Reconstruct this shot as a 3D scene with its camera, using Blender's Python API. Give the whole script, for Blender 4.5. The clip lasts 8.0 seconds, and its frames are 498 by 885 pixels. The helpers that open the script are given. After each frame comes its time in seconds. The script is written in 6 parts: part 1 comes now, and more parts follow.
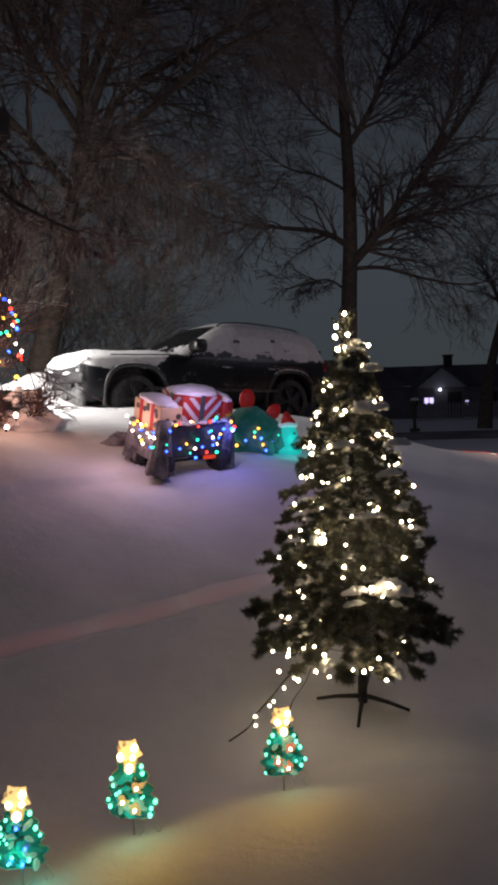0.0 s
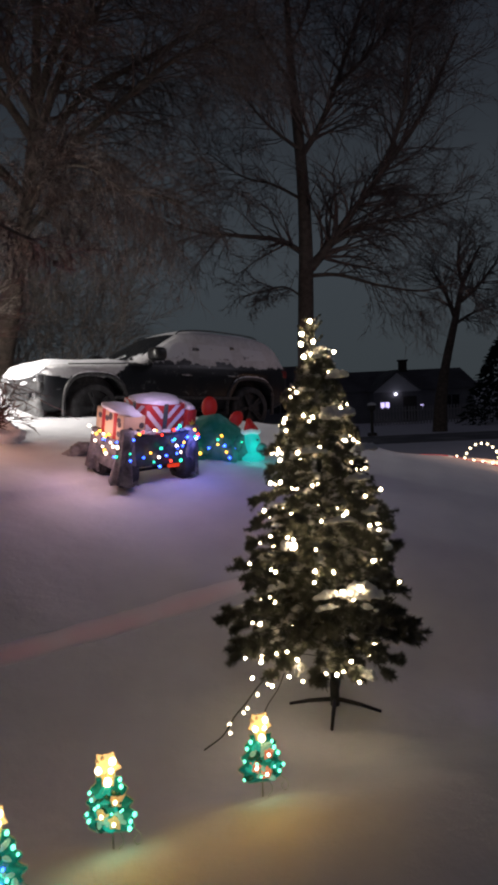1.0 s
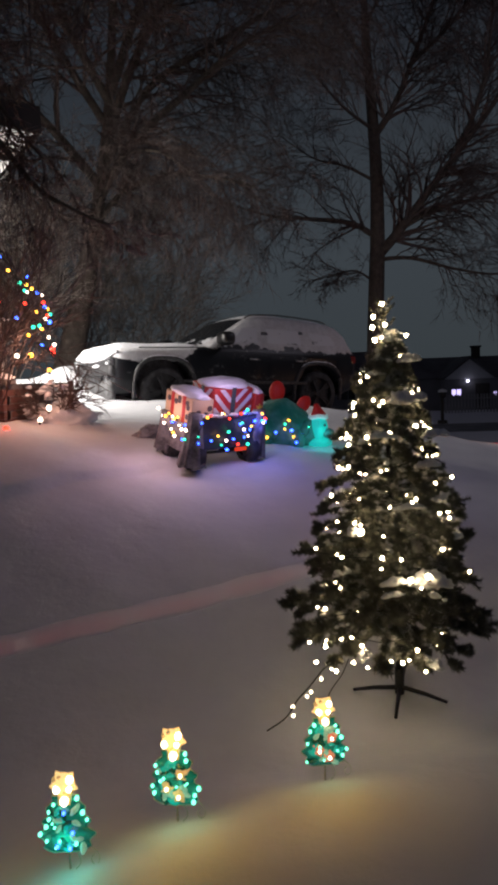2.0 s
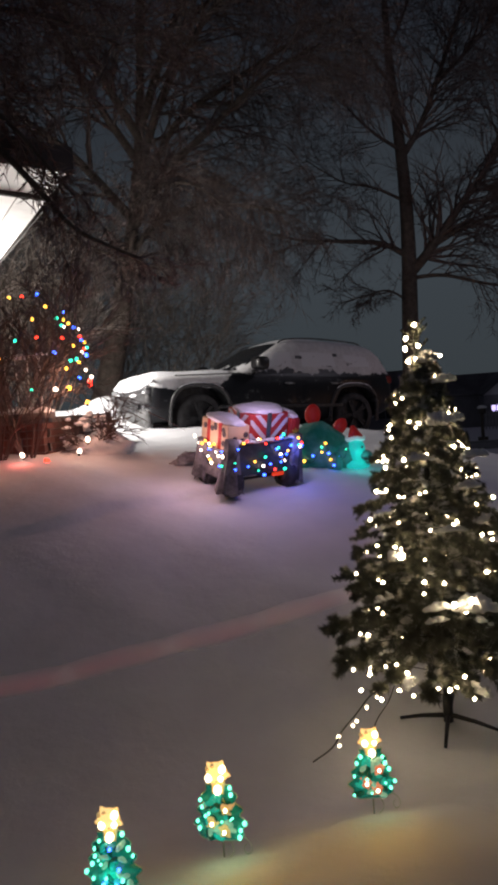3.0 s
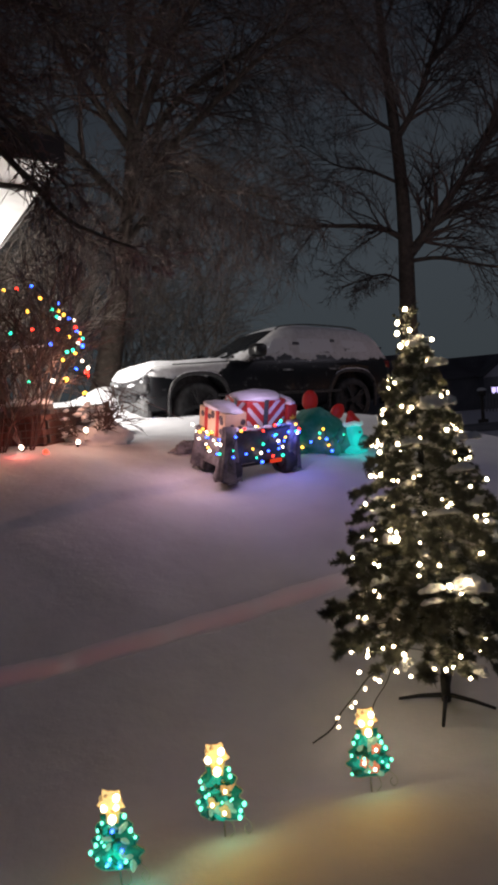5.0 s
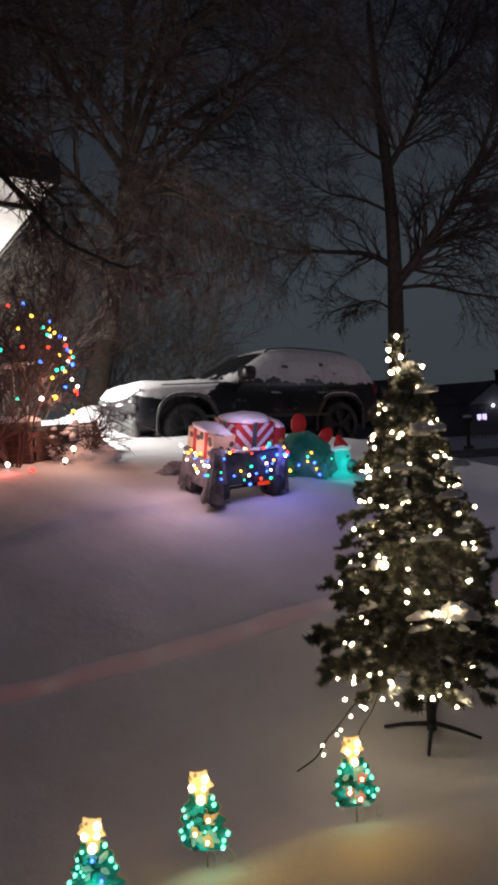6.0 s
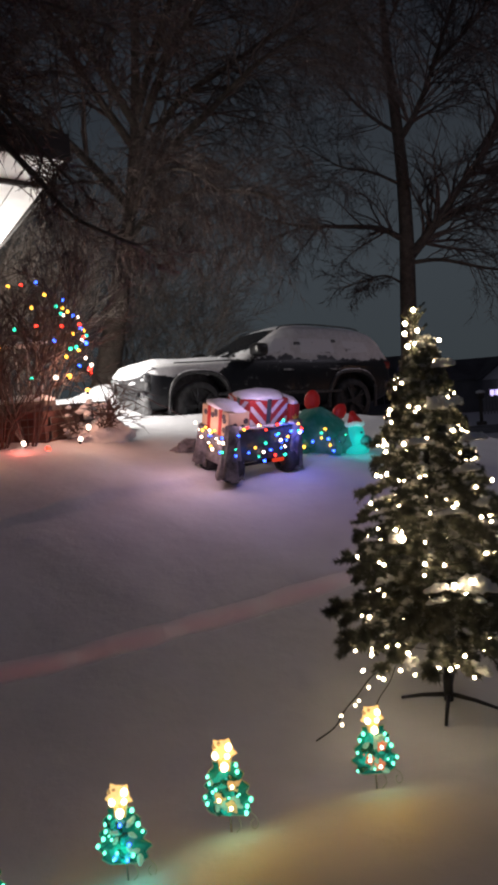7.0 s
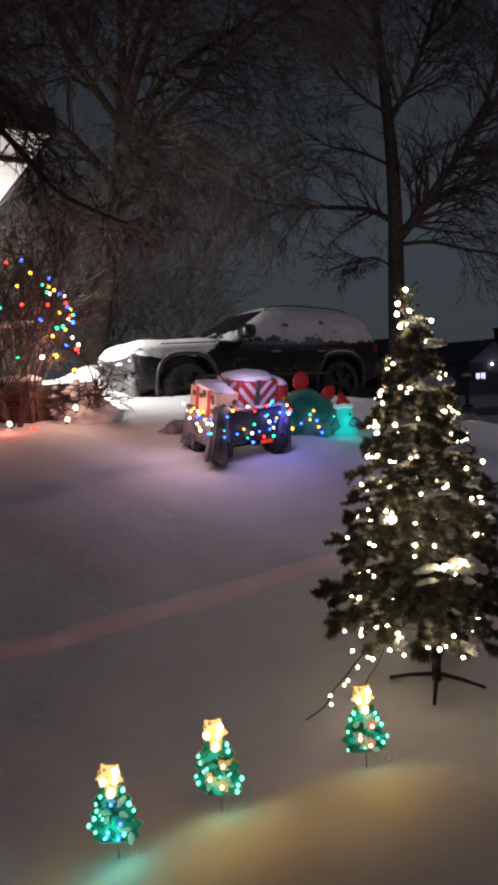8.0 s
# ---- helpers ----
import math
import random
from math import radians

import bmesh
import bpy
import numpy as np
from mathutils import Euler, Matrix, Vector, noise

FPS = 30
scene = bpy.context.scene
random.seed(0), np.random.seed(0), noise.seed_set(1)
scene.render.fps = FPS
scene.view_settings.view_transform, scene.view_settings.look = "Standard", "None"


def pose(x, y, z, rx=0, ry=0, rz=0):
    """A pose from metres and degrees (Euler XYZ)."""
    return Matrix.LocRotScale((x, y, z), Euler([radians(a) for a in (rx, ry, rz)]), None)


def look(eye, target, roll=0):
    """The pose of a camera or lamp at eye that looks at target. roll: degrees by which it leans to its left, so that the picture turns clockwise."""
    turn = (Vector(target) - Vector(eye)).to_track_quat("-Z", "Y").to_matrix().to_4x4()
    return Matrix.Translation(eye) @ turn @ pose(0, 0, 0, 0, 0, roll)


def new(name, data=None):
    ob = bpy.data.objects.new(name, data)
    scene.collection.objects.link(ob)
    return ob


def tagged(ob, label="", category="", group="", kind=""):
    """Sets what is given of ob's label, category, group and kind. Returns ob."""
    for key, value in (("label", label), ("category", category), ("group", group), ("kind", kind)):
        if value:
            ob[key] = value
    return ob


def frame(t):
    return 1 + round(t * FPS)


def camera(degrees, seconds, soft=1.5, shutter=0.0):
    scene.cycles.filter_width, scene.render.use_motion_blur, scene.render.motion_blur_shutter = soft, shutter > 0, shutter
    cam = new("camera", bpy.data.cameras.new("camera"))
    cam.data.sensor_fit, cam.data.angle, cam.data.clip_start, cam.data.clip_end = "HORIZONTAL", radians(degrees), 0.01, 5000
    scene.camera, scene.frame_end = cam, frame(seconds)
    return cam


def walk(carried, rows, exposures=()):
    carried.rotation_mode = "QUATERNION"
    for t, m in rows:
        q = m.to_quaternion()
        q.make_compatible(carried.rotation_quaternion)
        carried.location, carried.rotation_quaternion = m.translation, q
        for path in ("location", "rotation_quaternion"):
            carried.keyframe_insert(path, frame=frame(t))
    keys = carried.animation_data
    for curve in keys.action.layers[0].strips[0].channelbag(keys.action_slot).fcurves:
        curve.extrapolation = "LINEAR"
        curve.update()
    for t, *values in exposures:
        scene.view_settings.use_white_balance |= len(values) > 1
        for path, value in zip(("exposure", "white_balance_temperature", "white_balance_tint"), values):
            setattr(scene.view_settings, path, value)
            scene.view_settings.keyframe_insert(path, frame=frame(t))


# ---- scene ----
cam = camera(39.4, 8.0, soft=3.6)
PATH = [
    (0, (0.000, 0.000, 1.450), (0.000, 9.964, 0.602), -1.80),
    (0.5, (-0.023, 0.007, 1.449), (0.438, 9.951, 0.496), -2.38),
    (1, (-0.045, -0.010, 1.454), (0.555, 9.943, 0.684), -2.64),
    (1.5, (-0.047, -0.012, 1.453), (0.263, 9.945, 0.582), -2.25),
    (2, (-0.053, -0.004, 1.446), (-0.411, 9.945, 0.505), -2.12),
    (2.2, (-0.051, -0.003, 1.449), (-0.540, 9.935, 0.456), -2.48),
    (3.3, (-0.040, 0.001, 1.462), (-0.973, 9.946, 0.978), -4.45),
    (3.5, (-0.039, 0.002, 1.464), (-0.857, 9.950, 0.851), -4.48),
    (4, (-0.022, -0.024, 1.469), (-0.855, 9.920, 0.826), -5.35),
    (5.3, (-0.010, -0.018, 1.456), (-0.931, 9.910, 0.684), -5.42),
    (5.5, (-0.009, -0.017, 1.455), (-0.803, 9.925, 0.725), -5.66),
    (5.7, (-0.016, -0.018, 1.459), (-0.541, 9.946, 0.788), -5.06),
    (5.8, (-0.020, -0.018, 1.461), (-0.405, 9.958, 0.891), -4.75),
    (5.9, (-0.024, -0.019, 1.463), (-0.607, 9.955, 1.025), -4.45),
    (6, (-0.027, -0.019, 1.465), (-0.724, 9.946, 1.002), -4.15),
    (6.5, (-0.047, -0.035, 1.464), (-1.060, 9.904, 1.023), -5.12),
    (7, (-0.052, -0.035, 1.457), (-0.931, 9.897, 0.693), -4.75),
    (7.5, (-0.058, -0.023, 1.448), (-0.796, 9.884, 0.308), -4.29),
    (8, (-0.073, -0.014, 1.448), (-0.775, 9.907, 0.417), -4.43),
]
walk(cam, [(t, look(eye, target, roll)) for t, eye, target, roll in PATH])

# ---- night sky and lights ----
world = bpy.data.worlds.new("night_sky")
scene.world = world
world.use_nodes = True
wn, wl = world.node_tree.nodes, world.node_tree.links
wn.clear()
w_geo = wn.new("ShaderNodeTexCoord")
w_sep = wn.new("ShaderNodeSeparateXYZ")
w_ramp = wn.new("ShaderNodeValToRGB")
w_bg = wn.new("ShaderNodeBackground")
w_out = wn.new("ShaderNodeOutputWorld")
w_ramp.color_ramp.elements[0].position, w_ramp.color_ramp.elements[0].color = 0.0, (0.038, 0.046, 0.052, 1)
w_ramp.color_ramp.elements[1].position, w_ramp.color_ramp.elements[1].color = 0.57, (0.005, 0.006, 0.012, 1)
mid_sky = w_ramp.color_ramp.elements.new(0.16)
mid_sky.color = (0.042, 0.051, 0.060, 1)
w_bg.inputs["Strength"].default_value = 1.0
wl.new(w_geo.outputs["Generated"], w_sep.inputs[0])
wl.new(w_sep.outputs["Z"], w_ramp.inputs[0])
wl.new(w_ramp.outputs[0], w_bg.inputs["Color"])
wl.new(w_bg.outputs[0], w_out.inputs["Surface"])


def lamp(name, kind, place, energy, color, size=0.1, target=None, spread=None):
    data = bpy.data.lights.new(name, kind)
    data.energy, data.color = energy, color
    if kind == "SUN":
        data.angle = size
    elif kind in ("POINT", "SPOT"):
        data.shadow_soft_size = size
    else:
        data.size = size
    if spread:
        data.spot_size, data.spot_blend = spread, 0.6
    ob = new(name, data)
    ob.matrix_world = look(place, target or (place[0], place[1] + 0.01, place[2] - 5))
    return ob


# the glow of the clouded night sky over the town
lamp("sky_glow", "SUN", (-1, 2, 9.0), 0.034, (1.0, 0.81, 1.0), radians(100), (0, 4, 0))
# the street lamp on the near side of the road, outside the yard
lamp("street_light", "POINT", (6.2, 10.2, 6.0), 142, (0.90, 0.83, 1.0), 0.8)
# the porch light of the house beside the drive
lamp("porch_light", "SPOT", (-4.35, 9.35, 2.95), 560, (1.0, 0.93, 0.87), 0.40, (-2.4, 10.6, -0.9), radians(132))
lamp("porch_light_globe", "POINT", (-4.30, 9.5, 3.0), 138, (1.0, 0.93, 0.86), 0.1)

# ---- materials ----


class Mat:
    """A node material with a principled shader and a few chained helpers."""

    def __init__(self, name, color, rough=0.6, metal=0.0, spec=0.5):
        self.m = bpy.data.materials.new(name)
        self.m.use_nodes = True
        self.n, self.l = self.m.node_tree.nodes, self.m.node_tree.links
        self.b = self.n["Principled BSDF"]
        self.b.inputs["Base Color"].default_value = (*color, 1)
        self.b.inputs["Roughness"].default_value = rough
        self.b.inputs["Metallic"].default_value = metal
        self.b.inputs["Specular IOR Level"].default_value = spec
        self.color = color
        self.co = self.n.new("ShaderNodeTexCoord").outputs["Object"]

    def noise(self, scale, detail=4.0, rough=0.6):
        t = self.n.new("ShaderNodeTexNoise")
        t.inputs["Scale"].default_value, t.inputs["Detail"].default_value, t.inputs["Roughness"].default_value = scale, detail, rough
        self.l.new(self.co, t.inputs["Vector"])
        return t.outputs["Fac"]

    def mix(self, fac, a, b):
        x = self.n.new("ShaderNodeMix")
        x.data_type = "RGBA"
        for sock, v in ((x.inputs["Factor"], fac), (x.inputs["A"], a), (x.inputs["B"], b)):
            if isinstance(v, (tuple, list)):
                sock.default_value = (*v[:3], 1)
            elif isinstance(v, (int, float)):
                sock.default_value = v
            else:
                self.l.new(v, sock)
        return x.outputs["Result"]

    def step(self, value, low, high):
        r = self.n.new("ShaderNodeMapRange")
        r.inputs["From Min"].default_value, r.inputs["From Max"].default_value = low, high
        self.l.new(value, r.inputs["Value"])
        return r.outputs["Result"]

    def math(self, op, a, b=0.0):
        x = self.n.new("ShaderNodeMath")
        x.operation = op
        for k, v in enumerate((a, b)):
            if isinstance(v, (int, float)):
                x.inputs[k].default_value = v
            else:
                self.l.new(v, x.inputs[k])
        return x.outputs[0]

    def axis(self, k):
        s = self.n.new("ShaderNodeSeparateXYZ")
        self.l.new(self.co, s.inputs[0])
        return s.outputs[k]

    def vary(self, other, scale=6.0, low=0.35, high=0.65, fine=None):
        c = self.mix(self.step(self.noise(scale), low, high), self.color, other)
        if fine:
            c = self.mix(self.math("MULTIPLY", self.noise(fine, 2), 0.4), c, tuple(v * 0.55 for v in self.color))
        self.l.new(c, self.b.inputs["Base Color"])
        return self

    def paint(self, socket):
        self.l.new(socket, self.b.inputs["Base Color"])
        return self

    def bump(self, scale, strength=0.3, distance=0.01, detail=4.0):
        x = self.n.new("ShaderNodeBump")
        x.inputs["Strength"].default_value, x.inputs["Distance"].default_value = strength, distance
        self.l.new(self.noise(scale, detail), x.inputs["Height"])
        self.l.new(x.outputs[0], self.b.inputs["Normal"])
        return self

    def glow(self, color, strength):
        self.b.inputs["Emission Color"].default_value = (*color, 1)
        self.b.inputs["Emission Strength"].default_value = strength
        return self

    def unsampled(self):
        self.m.cycles.emission_sampling = "NONE"
        return self


SNOW = (0.80, 0.81, 0.84)
snow = Mat("snow", SNOW, 0.75, spec=0.25).vary((0.72, 0.73, 0.77), 2.5, 0.3, 0.7).bump(9, 0.35, 0.02, 6)
snow_clump = Mat("clumped_snow", SNOW, 0.7, spec=0.25).vary((0.74, 0.75, 0.78), 20).bump(60, 0.5, 0.006, 5)
bark = Mat("bark", (0.13, 0.106, 0.09), 0.9, spec=0.2).vary((0.06, 0.048, 0.042), 8, fine=40).bump(22, 0.7, 0.03)
twig_mat = Mat("twigs", (0.15, 0.128, 0.12), 0.9, spec=0.1).vary((0.10, 0.062, 0.055), 3)
frosted_twig = Mat("frosted_twigs", (0.36, 0.32, 0.28), 0.9, spec=0.1).vary((0.16, 0.12, 0.10), 3)
needle = Mat("needles", (0.045, 0.050, 0.037), 0.7, spec=0.25).vary((0.095, 0.095, 0.065), 12)
n_green = needle.mix(needle.step(needle.noise(12), 0.35, 0.65), (0.075, 0.081, 0.064), (0.17, 0.17, 0.135))
frost = needle.math("ADD", needle.axis("Z"), needle.math("MULTIPLY", needle.math("SUBTRACT", needle.noise(24, 5, 0.65), 0.5), 0.09))
needle.paint(needle.mix(needle.step(frost, 0.010, 0.022), n_green, (0.60, 0.60, 0.60)))
dark_metal = Mat("dark_metal", (0.02, 0.022, 0.022), 0.5, 0.3).vary((0.035, 0.035, 0.035), 30)
wire_green = Mat("green_wire", (0.015, 0.025, 0.016), 0.6).vary((0.02, 0.02, 0.02), 40)
rubber = Mat("rubber", (0.02, 0.02, 0.021), 0.85, spec=0.3).vary((0.06, 0.06, 0.065), 10).bump(50, 0.4, 0.004)
black_plastic = Mat("black_plastic", (0.022, 0.022, 0.025), 0.5).vary((0.05, 0.05, 0.055), 9).bump(60, 0.2, 0.002)


def bulb_mat(name, color, strength):
    m = Mat(name, color, 0.3).glow(color, strength)
    return m.unsampled()


warm_bulb = bulb_mat("warm_white_bulb", (1.0, 0.80, 0.50), 7)
tree_bulb = Mat("tree_warm_bulb", (1.0, 0.80, 0.50), 0.3).glow((1.0, 0.77, 0.46), 46)
BULBS = {
    "blue": bulb_mat("blue_bulb", (0.03, 0.10, 1.0), 9),
    "green": bulb_mat("green_bulb", (0.03, 0.80, 0.45), 3.5),
    "mint": bulb_mat("pale_green_bulb", (0.16, 0.95, 0.62), 3.2),
    "red": bulb_mat("red_bulb", (1.0, 0.04, 0.02), 4.5),
    "yellow": bulb_mat("amber_bulb", (1.0, 0.48, 0.05), 5),
    "white": bulb_mat("pale_bulb", (1.0, 0.78, 0.62), 6),
}

# ---- shape helpers ----


def part(name, bm, material, parent=None, label="", smooth=True):
    me = bpy.data.meshes.new(name)
    bm.to_mesh(me)
    bm.free()
    if smooth:
        me.polygons.foreach_set("use_smooth", [True] * len(me.polygons))
    return link(name, me, material, parent, label)


def link(name, me, material, parent=None, label=""):
    if material is not None and not me.materials:
        me.materials.append(material.m if isinstance(material, Mat) else material)
    ob = new(name, me)
    if parent is not None:
        ob.parent = parent
    if label:
        ob["label"] = label
    return ob


def raw(name, verts, faces, material, parent=None, label="", smooth=True):
    me = bpy.data.meshes.new(name)
    me.from_pydata([tuple(v) for v in verts], [], faces)
    if smooth:
        me.polygons.foreach_set("use_smooth", [True] * len(me.polygons))
    return link(name, me, material, parent, label)


def thing(name, m, label, category, group="", kind=""):
    ob = new(name)
    ob.empty_display_size = 0.1
    ob.matrix_world = m
    return tagged(ob, label, category, group, kind)


def box(bm, size, centre=(0, 0, 0), bevel=0.0, turn=None):
    m = Matrix.Translation(centre) @ (turn or Matrix()) @ Matrix.Diagonal((*size, 1))
    made = bmesh.ops.create_cube(bm, size=1, matrix=m)
    if bevel:
        edges = list({e for v in made["verts"] for e in v.link_edges})
        bmesh.ops.bevel(bm, geom=edges, offset=bevel, segments=2, affect="EDGES", profile=0.5)
    return bm


def ball(bm, radius, m=None, sub=2):
    bmesh.ops.create_icosphere(bm, subdivisions=sub, radius=radius, matrix=m or Matrix())
    return bm


def cyl(bm, r1, r2, depth, m=None, seg=16):
    bmesh.ops.create_cone(bm, cap_ends=True, segments=seg, radius1=r1, radius2=r2, depth=depth, matrix=m or Matrix())
    return bm


def tube_into(verts, faces, pts, radii, sides):
    """A tapered tube along a line of points, added to verts and faces."""
    start = len(verts)
    up = Vector((0.31, 0.17, 0.93))
    for k, p in enumerate(pts):
        a, b = pts[max(k - 1, 0)], pts[min(k + 1, len(pts) - 1)]
        d = (b - a)
        d = d.normalized() if d.length > 1e-9 else Vector((0, 0, 1))
        u = d.cross(up)
        if u.length < 0.1:
            u = d.cross(Vector((1, 0, 0)))
        u.normalize()
        v = d.cross(u)
        for s in range(sides):
            a2 = 2 * math.pi * s / sides
            verts.append(p + (u * math.cos(a2) + v * math.sin(a2)) * radii[k])
    for k in range(len(pts) - 1):
        for s in range(sides):
            a2, b2 = start + k * sides + s, start + k * sides + (s + 1) % sides
            faces.append((a2, b2, b2 + sides, a2 + sides))
    faces.append(tuple(start + (len(pts) - 1) * sides + s for s in range(sides)))
    faces.append(tuple(start + sides - 1 - s for s in range(sides)))


def tube(name, pts, radius, material, parent=None, label="", sides=6):
    verts, faces = [], []
    pts = [Vector(p) for p in pts]
    radii = radius if isinstance(radius, (list, tuple)) else [radius] * len(pts)
    tube_into(verts, faces, pts, radii, sides)
    return raw(name, verts, faces, material, parent, label)


def smooth_line(pts, steps=6):
    """Points of a Catmull-Rom curve through the given ones."""
    p = [Vector(q) for q in pts]
    p = [p[0] * 2 - p[1]] + p + [p[-1] * 2 - p[-2]]
    out = []
    for k in range(1, len(p) - 2):
        for s in range(steps):
            u = s / steps
            out.append(0.5 * (2 * p[k] + (p[k + 1] - p[k - 1]) * u + (2 * p[k - 1] - 5 * p[k] + 4 * p[k + 1] - p[k + 2]) * u * u
                              + (3 * p[k] - p[k - 1] - 3 * p[k + 1] + p[k + 2]) * u ** 3))
    out.append(p[-2])
    return out


def lump(bm, size, m, seed, rough=0.25, sub=3, flat=True):
    """A rounded, uneven lump of snow."""
    made = bmesh.ops.create_icosphere(bm, subdivisions=sub, radius=1.0)
    for v in made["verts"]:
        d = 1 + rough * noise.noise(v.co * 1.7 + Vector((seed * 3.1, seed, 0))) + rough * 0.4 * noise.noise(v.co * 4.3 + Vector((0, seed * 5.7, seed)))
        v.co = Vector((v.co.x * size[0] * d, v.co.y * size[1] * d, v.co.z * size[2] * d * (0.45 if flat and v.co.z < 0 else 1.0)))
        v.co = m @ v.co
    return bm


# ---- snowy ground ----
GROUND = np.array([
    (-3, 1.0, -0.25), (0, 0.6, -0.15), (3, 1.0, -0.10), (-1.5, 1.85, -0.04), (-0.70, 1.91, 0.015), (-0.4, 2.04, 0.062),
    (0.07, 2.19, 0.12), (0.45, 2.26, 0.118), (0.85, 2.33, 0.125), (2, 2.5, 0.11), (-0.7, 2.28, -0.06), (0.05, 2.55, -0.075), (-1.5, 2.25, -0.06), (0.45, 3.0, -0.06),
    (1.3, 3.0, -0.05), (-1.2, 3.4, 0.17), (0.2, 4.0, 0.25), (1.5, 4.0, 0.2), (-0.75, 5.5, 0.68), (-0.3, 5.9, 0.74),
    (0.5, 6.6, 0.76), (2.2, 6.0, 0.5), (-2.4, 5.5, 1.02), (-3.5, 4.0, 0.75), (-2.7, 9.5, 1.14), (0.9, 9.5, 0.95),
    (-1.0, 8.0, 0.98), (2.6, 9.0, 0.45), (1.8, 7.6, 0.68), (3.9, 13, 0.08), (4.3, 10.5, 0.09), (6.5, 15, -0.35), (5.2, 13, 0.04), (-3.6, 12, 1.48), (-4.6, 11.4, 1.5)])


def tps(d2):
    return np.where(d2 > 1e-12, 0.5 * d2 * np.log(np.maximum(d2, 1e-12)), 0.0)


def fit_ground():
    xy, z = GROUND[:, :2], GROUND[:, 2]
    n = len(xy)
    k = tps(((xy[:, None] - xy[None]) ** 2).sum(-1)) + np.eye(n) * 0.003
    p = np.hstack([np.ones((n, 1)), xy])
    a = np.block([[k, p], [p.T, np.zeros((3, 3))]])
    return np.linalg.solve(a, np.concatenate([z, np.zeros(3)]))


GW = fit_ground()
ROPE_X = (-2.6, -1.24, -0.55, 0.17, 0.9, 1.6)
ROPE_Y = (2.78, 3.38, 3.79, 4.12, 4.45, 4.75)


def smoothstep(v, a, b):
    u = np.clip((v - a) / (b - a), 0, 1)
    return u * u * (3 - 2 * u)


def ground_z(x, y):
    x, y = np.asarray(x, float), np.asarray(y, float)
    d2 = (x[..., None] - GROUND[:, 0]) ** 2 + (y[..., None] - GROUND[:, 1]) ** 2
    near = tps(d2) @ GW[:-3] + GW[-3] + GW[-2] * x + GW[-1] * y
    near = np.clip(near, -0.5, 1.6)
    slope = 1 / (1 + np.exp((x + 0.5) / 1.4))
    far = -0.45 - 0.03 * np.clip(y - 18, 0, 35) + 1.65 * slope * (1 - smoothstep(y, 15, 24)) * smoothstep(y, -3, 7)
    r = np.sqrt((x / 1.1) ** 2 + ((y - 6.5) / 1.5) ** 2)
    w = smoothstep(r, 5.2, 8.0)
    z = near * (1 - w) + far * w
    ledge = 6.48 + 0.98 * x + 0.04 * np.sin(4.1 * x) + 0.025 * np.sin(11.3 * x) + 0.015 * np.sin(23 * x)
    z = z + 0.042 * smoothstep(y, ledge, ledge + 0.10) * (1 - smoothstep(y, ledge + 0.2, ledge + 1.3)) * smoothstep(x, -2.5, -1.7) * (1 - smoothstep(x, -1.0, -0.6))
    z = z + 0.30 * np.exp(-((x + 3.50) / 0.46) ** 2 - ((y - 11.7) / 0.5) ** 2)
    drift = 0.015 * np.sin(x * 2.1 + 1.3 * np.sin(y * 1.1)) * np.sin(y * 1.7 + 0.6 * x) + 0.008 * np.sin(5.1 * x + 2.2 * y + np.sin(3 * y))
    return z + drift * (1 - smoothstep(r, 6, 12)) + 0.004 * np.sin(13 * x + 4 * y) * np.sin(9 * y - 5 * x)


def gz(x, y):
    return float(ground_z(x, y))


def spread(dense, step, reach, grow):
    """Grid lines that stand close together in a stretch and farther apart out to a reach."""
    a, b = dense
    v = list(np.arange(a, b + 1e-6, step))
    d = step
    while v[-1] < reach[1]:
        d *= grow
        v.append(v[-1] + d)
    d = step
    while v[0] > reach[0]:
        d *= grow
        v.insert(0, v[0] - d)
    return np.array(v)


def build_ground():
    xs = spread((-3.4, 3.0), 0.045, (-700, 700), 1.06)
    ys = spread((1.3, 5.2), 0.022, (-200, 900), 1.05)
    gx, gy = np.meshgrid(xs, ys)
    z = ground_z(gx, gy)
    # the furrow that the rope light lies in
    z = z - 0.055 * np.exp(-((gy - np.interp(gx, ROPE_X, ROPE_Y)) * 0.9 / 0.034) ** 2) * smoothstep(gx, -2.62, -2.5) * (1 - smoothstep(gx, 0.9, 1.0))
    verts = np.stack([gx, gy, z], -1).reshape(-1, 3)
    nx, ny = len(xs), len(ys)
    idx = np.arange(nx * ny).reshape(ny, nx)
    faces = np.stack([idx[:-1, :-1], idx[:-1, 1:], idx[1:, 1:], idx[1:, :-1]], -1).reshape(-1, 4)
    ob = raw("ground", verts.tolist(), faces.tolist(), snow)
    return tagged(ob, "drifted white snow over a sloping front yard", "snow", kind="structure")


ground = build_ground()

# ---- bare trees ----


